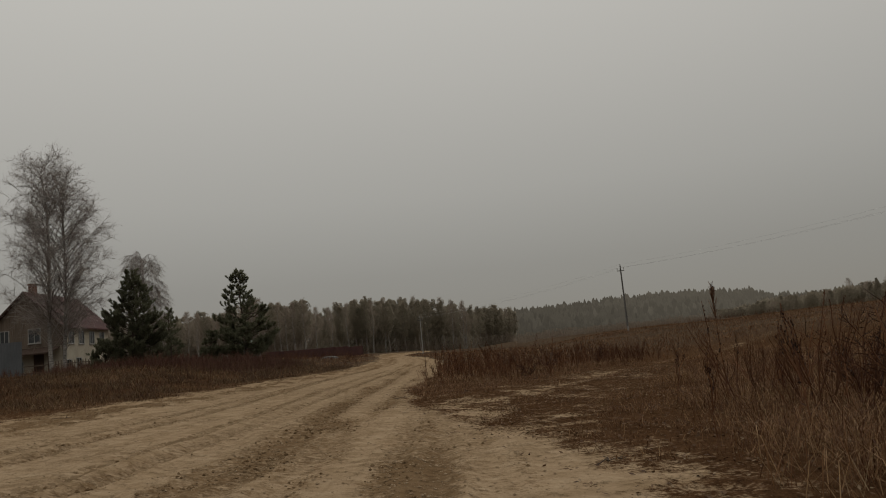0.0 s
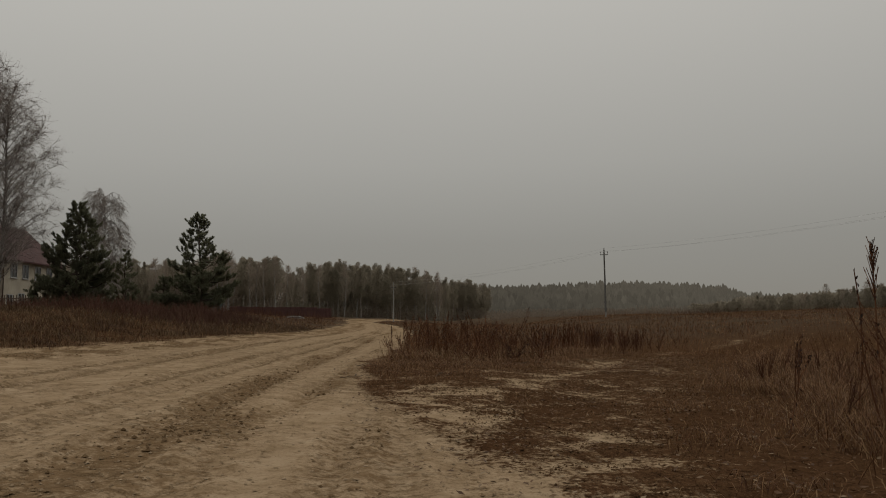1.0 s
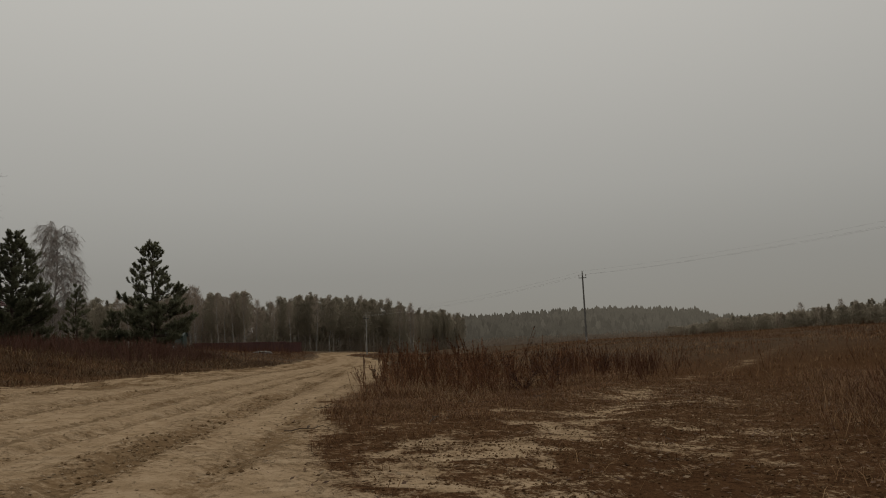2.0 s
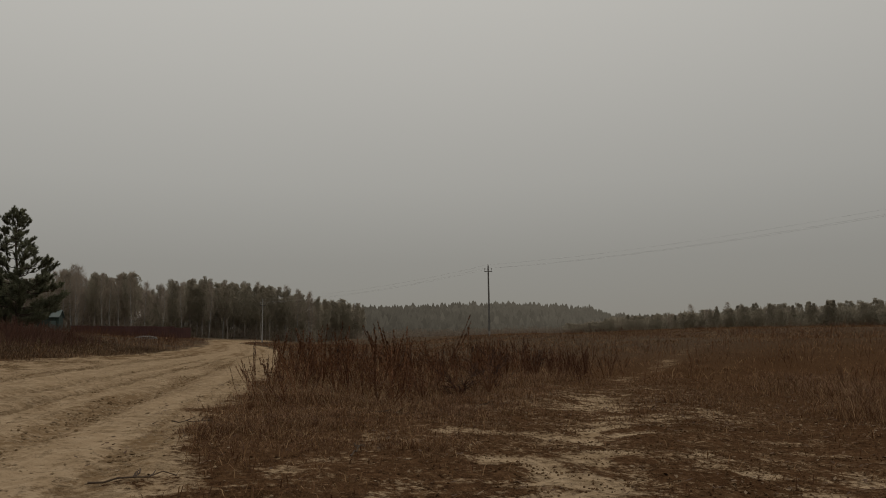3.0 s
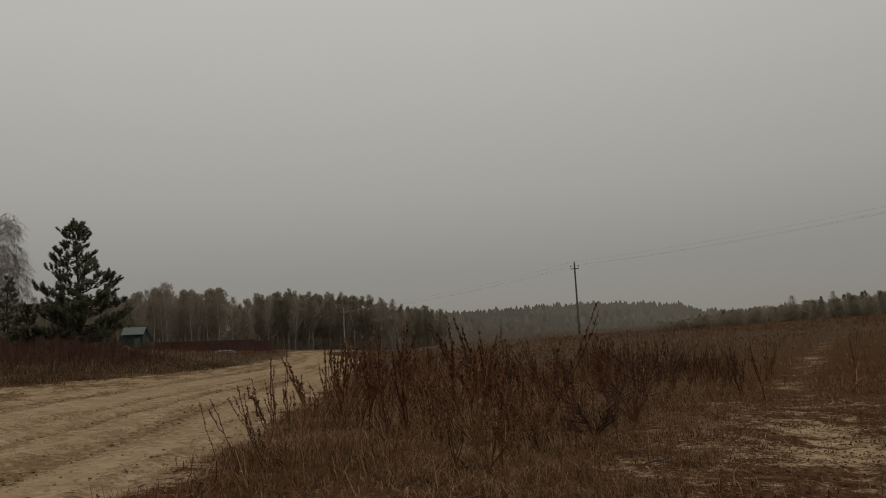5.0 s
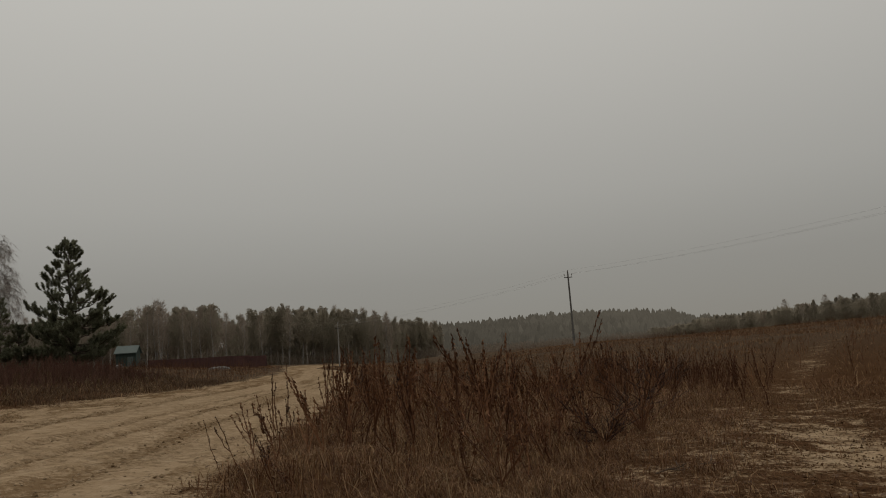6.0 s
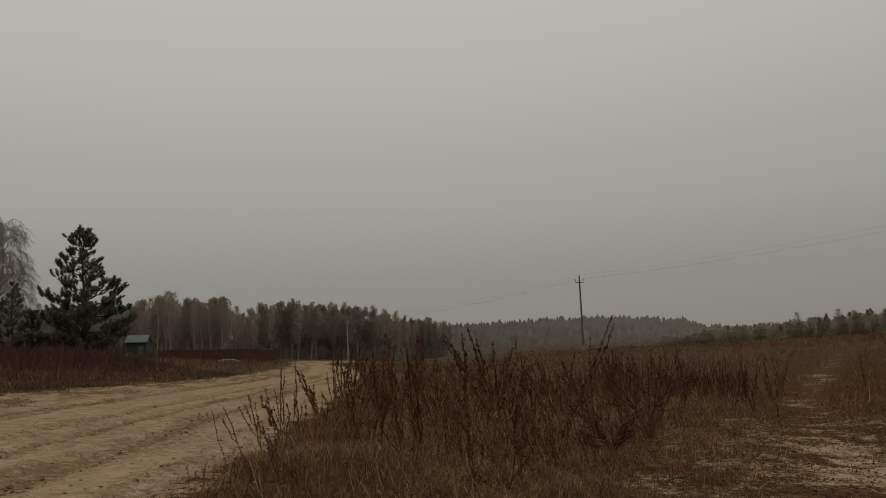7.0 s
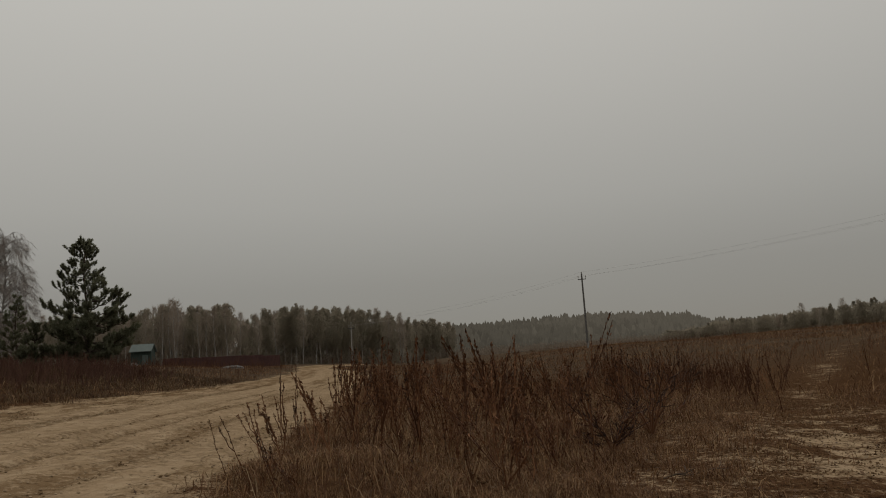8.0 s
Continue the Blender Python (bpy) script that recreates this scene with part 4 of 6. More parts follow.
def build_house():
    house = tagged(new("house"), "two-storey beige house with plank gable and dark red roof", "house")
    xl, xr, y0, y1 = -42.9, -36.2, 72.0, 81.6
    xm, z0, ze, za = (xl + xr) / 2, float(lie(xr, y0)) - 0.4, 6.9, 10.1
    walls = Soup()
    walls.box(xl, y0, z0, xl + 0.3, y1, ze)
    walls.box(xr - 0.3, y0, z0, xr, y1, ze)
    walls.box(xl + 0.3, y1 - 0.3, z0, xr - 0.3, y1, ze)
    walls.box(xl + 0.3, y0, z0, xr - 0.3, y0 + 0.3, 4.9)
    part("wall", walls, M_RENDER, house)
    base = Soup()
    base.box(xl - 0.05, y0 - 0.05, z0, xr + 0.05, y1 + 0.05, z0 + 0.75)
    part("plinth", base, M_GREYSHEET, house, "grey concrete plinth")
    # plank gable: each upright board on its own
    n = 34
    for i in range(n):
        a, b = xl + (xr - xl) * i / n + 0.008, xl + (xr - xl) * (i + 1) / n - 0.008
        top = lambda x: ze + (za - ze) * (1 - abs(x - xm) / (xr - xm)) - 0.05
        s = Soup()
        d = 0.012 * (i % 3)
        v = [(a, y0 - 0.03 - d, 4.9), (b, y0 - 0.03 - d, 4.9), (b, y0 - 0.03 - d, top(b)), (a, y0 - 0.03 - d, top(a))]
        v += [(p[0], y0 + 0.1, p[2]) for p in v]
        s.add(v, [(0, 1, 2, 3), (5, 4, 7, 6), (1, 5, 6, 2), (4, 0, 3, 7), (3, 2, 6, 7), (0, 4, 5, 1)])
        part("plank", s, M_PLANK, house)
    back = Soup()
    back.add([(xl, y1 - 0.02, ze), (xr, y1 - 0.02, ze), (xm, y1 - 0.02, za), (xl, y1 - 0.25, ze), (xr, y1 - 0.25, ze), (xm, y1 - 0.25, za)], [(0, 1, 4, 3), (1, 2, 5, 4), (2, 0, 3, 5)], [(0, 2, 1), (3, 4, 5)])
    part("rear_gable", back, M_PLANK, house)
    # two roof slopes of ribbed sheet
    for sgn in (-1, 1):
        roof = Soup()
        e = 0.45
        xe, zee = xm + sgn * (xr - xm + e), ze - e * (za - ze) / (xr - xm)
        ribs = 40
        ys = np.linspace(y0 - 0.5, y1 + 0.5, ribs * 2 + 1)
        lift = np.where(np.arange(len(ys)) % 2, 0.03, 0.0)
        up = np.stack([np.full_like(ys, xm), ys, za + 0.10 + lift], 1)
        dn = np.stack([np.full_like(ys, xe), ys, zee + 0.10 + lift], 1)
        m = len(ys)
        k = np.arange(m - 1)
        roof.add(np.concatenate([up, dn, up - [0, 0, 0.14], dn - [0, 0, 0.14]]), np.concatenate([np.stack([k, k + 1, m + k + 1, m + k], 1), np.stack([2 * m + k, 3 * m + k, 3 * m + k + 1, 2 * m + k + 1], 1), np.stack([m + k, m + k + 1, 3 * m + k + 1, 3 * m + k], 1)]))
        roof.add([up[0], dn[0], dn[0] - [0, 0, 0.2], up[0] - [0, 0, 0.2], up[-1], dn[-1], dn[-1] - [0, 0, 0.2], up[-1] - [0, 0, 0.2]], [(0, 1, 2, 3), (5, 4, 7, 6)])
        part("roof_slope", roof, M_ROOF, house)
        for yy in (y0 - 0.52, y1 + 0.46):
            rake = Soup()
            rake.add([(xm, yy, za + 0.10), (xe, yy, zee + 0.10), (xe, yy, zee - 0.12), (xm, yy, za - 0.12), (xm, yy + 0.05, za + 0.10), (xe, yy + 0.05, zee + 0.10), (xe, yy + 0.05, zee - 0.12), (xm, yy + 0.05, za - 0.12)], [(0, 1, 2, 3), (5, 4, 7, 6), (0, 4, 5, 1), (3, 2, 6, 7)])
            part("bargeboard", rake, M_TRIMWOOD, house)
    ch = Soup()
    ch.box(xm - 0.28, y0 + 1.0, za - 0.5, xm + 0.28, y0 + 1.56, za + 0.95)
    ch.box(xm - 0.34, y0 + 0.94, za + 0.82, xm + 0.34, y0 + 1.62, za + 0.92)
    part("chimney", ch, M_BRICK, house)
    for x, w in ((xl + 0.95, 0.75), (xl + 3.6, 1.05)):
        window(house, x, y0 - 0.055, 5.35, w, 1.25, 0)
    for y, z, w, h in ((y0 + 1.2, 5.1, 0.95, 1.15), (y0 + 3.2, 5.1, 0.95, 1.15), (y0 + 5.4, 5.1, 0.95, 1.15), (y0 + 7.6, 5.1, 0.95, 1.15), (y0 + 0.7, 2.55, 0.85, 0.95), (y0 + 2.6, 2.55, 0.95, 1.1)):
        window(house, xr, y, z, w, h, 1)
    # porch in front of the gable
    porch = Soup()
    porch.add([(xl + 1.6, y0 - 2.0, 4.15), (xr - 0.2, y0 - 2.0, 4.15), (xr - 0.2, y0, 4.75), (xl + 1.6, y0, 4.75), (xl + 1.6, y0 - 2.0, 4.27), (xr - 0.2, y0 - 2.0, 4.27), (xr - 0.2, y0, 4.87), (xl + 1.6, y0, 4.87)], [(0, 3, 2, 1), (4, 5, 6, 7), (0, 1, 5, 4), (1, 2, 6, 5), (3, 0, 4, 7)])
    part("porch_roof", porch, M_TRIMWOOD, house)
    for x in (xl + 1.75, xl + 3.6, xr - 0.35):
        s = Soup()
        s.box(x - 0.06, y0 - 1.92, z0, x + 0.06, y0 - 1.80, 4.18)
        part("porch_post", s, M_TRIMWOOD, house)
    rail = Soup()
    rail.box(xl + 1.75, y0 - 1.88, z0 + 1.3, xr - 0.35, y0 - 1.83, z0 + 1.38)
    rail.box(xl + 1.75, y0 - 1.88, z0 + 0.7, xr - 0.35, y0 - 1.83, z0 + 0.76)
    part("porch_rail", rail, M_PLANK, house)
    window(house, xl + 2.1, y0 - 0.005, 2.3, 0.9, 1.3, 0)
    door = Soup()
    door.box(xl + 4.0, y0 - 0.06, z0 + 0.7, xl + 4.95, y0 - 0.01, z0 + 2.8)
    part("door", door, M_TRIMWOOD, house)
    pipe = Soup()
    pipe.tube([(xr + 0.07, y0 - 0.05, z0 + 0.3), (xr + 0.07, y0 - 0.05, ze - 0.2)], (0.05, 0.05), 8)
    part("downpipe", pipe, M_TRIMWOOD, house)


build_house()


def sheet_fence(label, x0, y0, x1, y1, low, high, mat, rib=0.22, group="", step=2.4):
    """A fence of ribbed metal sheets between posts, along a line."""
    fence = tagged(new("sheet_fence"), label, "fence", group)
    length = math.hypot(x1 - x0, y1 - y0)
    ux, uy = (x1 - x0) / length, (y1 - y0) / length
    count = max(1, round(length / step))
    for k in range(count):
        a, b = length * k / count, length * (k + 1) / count - 0.012
        s = np.linspace(a, b, max(3, int((b - a) / rib) * 2 + 1))
        d = np.where(np.arange(len(s)) % 2, 0.025, -0.005) + 0.008 * (k % 2)
        px, py = x0 + ux * s - uy * d, y0 + uy * s + ux * d
        g = float(lie(x0 + ux * a, y0 + uy * a))
        m = len(s)
        i = np.arange(m - 1)
        soup = Soup()
        lo, hi = np.stack([px, py, np.full(m, g + low)], 1), np.stack([px, py, np.full(m, g + high)], 1)
        off = np.array([-uy, ux, 0]) * 0.02
        soup.add(np.concatenate([lo, hi, lo + off, hi + off]), np.concatenate([np.stack([i, i + 1, m + i + 1, m + i], 1), np.stack([2 * m + i, 3 * m + i, 3 * m + i + 1, 2 * m + i + 1], 1), np.stack([m + i, m + i + 1, 3 * m + i + 1, 3 * m + i], 1)]))
        part("fence_sheet", soup, mat, fence)
        post = Soup()
        post.box(x0 + ux * a - 0.04 + uy * 0.09, y0 + uy * a - 0.04 + 0.09, g - 0.3, x0 + ux * a + 0.04 + uy * 0.09, y0 + uy * a + 0.04 + 0.09, g + high + 0.03)
        part("fence_post", post, M_TRIMWOOD, fence)
    return fence


M_REDSHEET = plain("rust_red_sheet", (0.050, 0.022, 0.020), (0.092, 0.042, 0.036), 0.8, rough=0.6, spec=0.25, bump=0.05)
sheet_fence("grey profiled sheet fence before the house", -40.0, 57.0, -31.6, 57.0, 0.0, 2.5, M_GREYSHEET)
sheet_fence("long dark red sheet fence before the forest", -31.5, 130.5, -14.9, 128.9, 0.1, 1.6, M_REDSHEET)


def picket_fence():
    fence = tagged(new("picket_fence"), "low weathered picket fence beside the house", "fence")
    for k in range(22):
        x = -34.8 + 0.24 * k
        g = float(lie(x, 68))
        s = Soup()
        s.box(x - 0.04, 67.98, g - 0.1, x + 0.04, 68.0, g + 1.15 + 0.05 * (k % 3))
        part("picket", s, M_PLANK, fence)
    for h in (0.4, 0.95):
        s = Soup()
        g = float(lie(-32, 68))
        s.box(-34.9, 68.0, g + h, -29.7, 68.05, g + h + 0.07)
        part("rail", s, M_PLANK, fence)


picket_fence()
M_GREENWALL = plain("green_painted_boards", (0.030, 0.044, 0.038), (0.050, 0.068, 0.058), 1.5, stretch=(5, 5, 0.6))
M_GREENROOF = plain("pale_green_roof", (0.070, 0.092, 0.085), (0.105, 0.130, 0.120), 1.0, rough=0.5, spec=0.3, bump=0.05)


def build_shed():
    shed = tagged(new("garden_shed"), "small green wooden shed with pale green roof", "shed")
    x0, x1, y0, y1 = -35.9, -33.1, 130.5, 132.6
    g = float(lie(-34, 132)) + 0.3
    n = 14
    body = Soup()
    body.box(x0 + 0.04, y0 + 0.04, g - 0.6, x1 - 0.04, y1, g + 2.5)
    part("wall", body, M_GREENWALL, shed)
    for i in range(n):
        s = Soup()
        a = x0 + (x1 - x0) * i / n
        s.box(a + 0.01, y0, g, a + (x1 - x0) / n - 0.01, y0 + 0.05, g + 2.5)
        part("board", s, M_GREENWALL, shed)
    for k, (ya, za, yb, zb) in enumerate(((y0 - 0.35, g + 2.45, (y0 + y1) / 2, g + 3.5), ((y0 + y1) / 2, g + 3.5, y1 + 0.35, g + 2.45))):
        s = Soup()
        s.add([(x0 - 0.15, ya, za), (x1 + 0.15, ya, za), (x1 + 0.15, yb, zb), (x0 - 0.15, yb, zb), (x0 - 0.15, ya, za - 0.1), (x1 + 0.15, ya, za - 0.1), (x1 + 0.15, yb, zb - 0.1), (x0 - 0.15, yb, zb - 0.1)], [(0, 1, 2, 3), (5, 4, 7, 6), (0, 4, 5, 1), (1, 5, 6, 2), (3, 7, 4, 0)])
        part("roof_slope", s, M_GREENROOF, shed)
    for x in (x0 + 0.02, x1 - 0.06):
        s = Soup()
        s.add([(x, y0, g + 2.5), (x, y1, g + 2.5), (x, (y0 + y1) / 2, g + 3.38), (x + 0.04, y0, g + 2.5), (x + 0.04, y1, g + 2.5), (x + 0.04, (y0 + y1) / 2, g + 3.38)], None, [(0, 2, 1), (3, 4, 5)])
        part("gable", s, M_GREENWALL, shed)
    d = Soup()
    d.box(x0 + 1.6, y0 - 0.03, g + 0.05, x0 + 2.4, y0 - 0.004, g + 1.9)
    part("door", d, M_GREENROOF, shed)


build_shed()
M_PALE = plain("pale_tarpaulin", (0.13, 0.123, 0.112), (0.22, 0.21, 0.195), 2)


def pale_heap(name, x, y, w, d, h, seed, label, category):
    rng = np.random.RandomState(seed)
    g = float(lie(x, y))
    n, m = 14, 6
    s = Soup()
    ring = []
    for j in range(m):
        u = j / (m - 1)
        for i in range(n):
            a = 6.283 * i / n
            r = math.cos(u * 1.5) * rng.uniform(0.85, 1.12)
            ring.append((x + math.cos(a) * w / 2 * r, y + math.sin(a) * d / 2 * r, g - 0.05 + h * math.sin(u * 1.57) * rng.uniform(0.9, 1.08)))
    q = [(j * n + i, j * n + (i + 1) % n, (j + 1) * n + (i + 1) % n, (j + 1) * n + i) for j in range(m - 1) for i in range(n)]
    s.add(ring, q)
    tagged(part(name, s, M_PALE), label, category)


pale_heap("sand_heap", -16.6, 104.0, 2.8, 1.4, 0.38, 1, "pale heap beside the road", "heap")
pale_heap("tarpaulin_bundle", -27.0, 104.0, 1.3, 0.9, 0.95, 2, "pale covered bundle in the grass", "bundle")
pale_heap("tarpaulin_bundle", -30.0, 104.0, 1.3, 1.0, 0.8, 3, "small pale covered bundle in the grass", "bundle")


def leaning_board():
    board = tagged(new("leaning_board"), "pale board leaning against a stand under the pine", "board")
    g = float(lie(-21.5, 70))
    s = Soup()
    s.box(-0.9, -0.03, -0.11, 0.9, 0.03, 0.11)
    ob = bevel(part("plank", s, M_FRAME, board), 0.01)
    ob.matrix_basis = pose(0, 0, 0.75, 0, 38, 0)
    s = Soup()
    s.box(-0.05, 0.04, 0.0, 0.05, 0.14, 1.0)
    part("stake", s, M_TRIMWOOD, board)
    board.matrix_basis = pose(-19.8, 69.0, g + 0.12, 0, 0, 0) @ Matrix.Diagonal((0.6, 0.6, 0.7, 1))


leaning_board()

# ---- power line ----
M_POLE = plain("weathered_grey_pole", (0.085, 0.080, 0.074), (0.150, 0.142, 0.132), 2, stretch=(4, 4, 0.4))
M_CONCRETE = plain("pale_concrete", (0.22, 0.21, 0.195), (0.33, 0.32, 0.30), 2)
M_WIRE = plain("grey_wire", (0.40, 0.40, 0.39), (0.50, 0.50, 0.49), 2, rough=0.5, bump=0)
M_INSUL = plain("glazed_insulator", (0.20, 0.19, 0.17), (0.30, 0.28, 0.26), 6, rough=0.25, spec=0.5, bump=0)
M_STEEL = plain("dull_steel", (0.08, 0.078, 0.075), (0.14, 0.135, 0.13), 5, rough=0.5, metal=0.6, bump=0.1)


def power_pole(x, y, top, label, along, concrete=False, r=0.16):
    g = float(lie(x, y)) - 0.4
    h = top - g
    pole = tagged(new("utility_pole"), label, "utility pole", "poles of the power line")
    s = Soup()
    if concrete:
        s.tube([(0, 0, 0), (0, 0, h * 0.5), (0, 0, h)], (r * 1.2, r, r * 0.8), 8)
        part("shaft", s, M_CONCRETE, pole, "pale concrete shaft")
    else:
        s.tube([(0, 0, 1.2), (0.02, 0, h * 0.5), (0, 0.01, h - 0.25)], (r, r * 0.85, r * 0.7), 8)
        part("shaft", s, M_POLE, pole, "grey wooden shaft")
        s = Soup()
        s.box(-0.13, 0.14, 0, 0.13, 0.38, 3.2)
        bevel(part("footing", s, M_CONCRETE, pole, "pale concrete stub"), 0.02)
        for z in (1.7, 2.8):
            s = Soup()
            s.tube([(0, 0.12, z - 0.05), (0, 0.12, z + 0.05)], (0.27, 0.27), 10)
            part("wire_band", s, M_STEEL, pole)
    tips = [(0, 0, h)]
    s = Soup()
    s.box(-0.62, -0.05, h - 1.15, 0.62, 0.05, h - 1.03)
    bevel(part("crossarm", s, M_STEEL if concrete else M_POLE, pole), 0.01)
    for px in (-0.55, 0.55):
        s = Soup()
        s.tube([(px, 0, h - 1.05), (px, 0, h - 0.72)], (0.025, 0.025), 6)
        part("pin", s, M_STEEL, pole)
        s = Soup()
        s.tube([(px, 0, h - 0.78), (px, 0, h - 0.72), (px, 0, h - 0.66), (px, 0, h - 0.60), (px, 0, h - 0.56)], (0.05, 0.09, 0.06, 0.08, 0.04), 10)
        part("insulator", s, M_INSUL, pole)
        tips.append((px, 0, h - 0.57))
    s = Soup()
    s.tube([(0, 0, h - 0.3), (0, 0, h - 0.12), (0, 0, h - 0.02), (0, 0, h + 0.06)], (0.05, 0.09, 0.085, 0.04), 10)
    part("insulator", s, M_INSUL, pole)
    pole.matrix_basis = pose(x, y, g, 0, 0, along)
    return [pole.matrix_basis @ Vector(p) for p in tips]


TIPS_MID = power_pole(29.9, 131.7, 12.75, "tall grey wooden utility pole with crossarm in field", -18)
TIPS_NEAR = power_pole(59.5, 62.8, 13.2, "tall grey wooden utility pole at the field edge", -25)
TIPS_FAR = power_pole(-6.2, 158.8, 8.75, "pale concrete utility pole before the forest", 35, concrete=True, r=0.10)


def string_wires(a, b, sag):
    for p, q in zip(a, b):
        s = Soup()
        u = np.linspace(0, 1, 25)
        pts = np.outer(1 - u, p) + np.outer(u, q)
        pts[:, 2] -= 4 * sag * u * (1 - u)
        s.tube(pts, np.full(25, 0.0075), 4, cap=False)
        tagged(part("power_cable", s, M_WIRE), "thin sagging grey cable between utility poles", "cable", "cables of the power line")


string_wires(TIPS_MID, TIPS_NEAR, 0.95)
string_wires(TIPS_MID, TIPS_FAR, 0.9)


# ---- weeds and grass ----
M_STRAW = varied("pale_straw", ((0.1, (0.130, 0.082, 0.044)), (0.9, (0.330, 0.235, 0.135))), through_light=0.15)
def weed_shape(rng, height, arms, detail, plume=False, pod=1.0):
    """A dead weed: upright shoots from one root, each ending in a long knobbly spike of old seed pods."""
    s, seeds = Soup(), Soup()

    def spike(base, way, length, pods, part_bare):
        k = 5 if detail else 3
        u = np.linspace(0, 1, k)
        bow = np.array([way[0], way[1], 0]) * length * (0.55 * (u - 0.45 * u ** 2))[:, None]
        line = base + bow + np.array([0, 0, 1.0]) * (length * u)[:, None]
        line[1:-1, :2] += rng.normal(0, 0.010, (k - 2, 2))
        s.tube(line, np.interp(u, (0, 1), (0.0075, 0.004)) * (1.0 if detail else 1.25), 3, cap=False)
        f = part_bare + (1 - part_bare) * rng.rand(pods) ** 0.9
        c = np.stack([np.interp(f, u, line[:, i]) for i in range(3)], 1) + rng.normal(0, 0.0075, (pods, 3))
        size = 0.018 * pod * rng.uniform(0.6, 1.25, (pods, 1)) * (1.15 - 0.5 * f[:, None])
        a = unit(np.array([0, 0, 1.2]) + rng.normal(0, 0.5, (pods, 3))) * size * 1.5
        b = unit(np.cross(a, rng.normal(size=(pods, 3)))) * size * 0.75
        i = np.arange(pods)[:, None] * 4
        seeds.add(np.stack([c - a, c + b, c + a, c - b], 1).reshape(-1, 3), i + [0, 1, 2, 3])
        return line

    main = spike(np.zeros(3), rng.normal(0, 0.22, 2), height, 34 if detail else 10, rng.uniform(0.40, 0.62))
    for j in range(arms):
        f = rng.uniform(0.0, 0.55)
        p = np.array([np.interp(f, np.linspace(0, 1, len(main)), main[:, i]) for i in range(3)])
        ang = rng.uniform(0, 6.283)
        tilt = rng.uniform(0.3, 1.0)
        spike(p, (math.cos(ang) * tilt, math.sin(ang) * tilt), (1 - f) * height * rng.uniform(0.4, 0.95), 22 if detail else 6, rng.uniform(0.38, 0.62))
    # curled leaves left on the stem
    n = 9 if detail else 3
    f = rng.uniform(0.08, 0.5, n)
    p = np.stack([np.interp(f, np.linspace(0, 1, len(main)), main[:, i]) for i in range(3)], 1)
    a = unit(rng.normal(size=(n, 3)) + np.array([0, 0, -0.7])) * rng.uniform(0.03, 0.07, (n, 1))
    b = unit(np.cross(a, rng.normal(size=(n, 3)))) * 0.009
    i = np.arange(n)[:, None] * 4
    seeds.add(np.stack([p, p + a * 0.5 + b, p + a, p + a * 0.5 - b], 1).reshape(-1, 3), i + [0, 1, 2, 3])
    if plume:
        for j in range(46):
            f = rng.uniform(0.72, 1.0)
            p = np.array([np.interp(f, np.linspace(0, 1, len(main)), main[:, i]) for i in range(3)])
            ang = rng.uniform(0, 6.283)
            d = np.array([math.cos(ang) * 0.4, math.sin(ang) * 0.4, 1.0])
            ln = rng.uniform(0.03, 0.11) * (1.25 - f) * 3
            s.tube([p, p + d * ln], (0.003, 0.002), 3, cap=False)
            c = p + d * ln * rng.uniform(0.4, 1.0, (4, 1))
            e, g = unit(rng.normal(size=(4, 3))) * 0.007, unit(rng.normal(size=(4, 3))) * 0.005
            i = np.arange(4)[:, None] * 4
            seeds.add(np.stack([c - e, c + g, c + e, c - g], 1).reshape(-1, 3), i + [0, 1, 2, 3])
    return s, seeds


def scatter_weeds(name, label, spots, heights, mat, seed, detail=True, arms=(2, 6), pod=1.0):
    rng = np.random.RandomState(seed)
    shapes = []
    for k in range(14):
        a, b = weed_shape(rng, 1.0, rng.randint(*arms), detail, pod=pod)
        both = Soup()
        both.add(*a.arrays())
        both.add(*b.arrays())
        shapes.append(both.arrays())
    out = Soup()
    z = ground_z(spots[:, 0], spots[:, 1])
    for (x, y), g, h in zip(spots, z, heights):
        v, q, t = shapes[rng.randint(14)]
        a = rng.uniform(0, 6.283)
        c, s = math.cos(a), math.sin(a)
        w = (0.45 + 0.55 * h)
        lx, ly = rng.normal(0, 0.24, 2)
        vx, vy, vz = v[:, 0] * w, v[:, 1] * w, v[:, 2] * h
        out.add(np.stack([x + vx * c - vy * s + lx * vz, y + vx * s + vy * c + ly * vz, g - 0.02 + vz], 1), q, t)
    tagged(new(name, out.mesh(name, mat)), label, "weeds", kind="stuff")


def blades(name, label, x, y, h, w, mat, seed):
    rng = np.random.RandomState(seed)
    n = len(x)
    z = ground_z(x, y) - 0.015
    a, lean = rng.uniform(0, 6.283, n), rng.uniform(0.3, 2.3, n) * h
    dx, dy = np.cos(a), np.sin(a)
    fx, fy = -dy * w * 0.5, dx * w * 0.5
    tw = rng.uniform(-0.6, 0.6, n)
    base = np.stack([x, y, z], 1)
    mid = base + np.stack([dx * lean * 0.38, dy * lean * 0.38, h * 0.70], 1)
    tip = base + np.stack([dx * lean, dy * lean, h * rng.uniform(0.45, 1.1, n)], 1)
    f = np.stack([fx, fy, np.zeros(n)], 1)
    f2 = np.stack([fx * np.cos(tw) - fy * np.sin(tw), fx * np.sin(tw) + fy * np.cos(tw), np.zeros(n)], 1) * 0.75
    v = np.stack([base - f, base + f, mid + f2, mid - f2, tip], 1).reshape(-1, 3)
    i = np.arange(n)[:, None] * 5
    me = np_mesh(name, v, i + [0, 1, 2, 3], i + [3, 2, 4])
    me.materials.append(mat)
    tagged(new(name, me), label, "grass", kind="stuff")


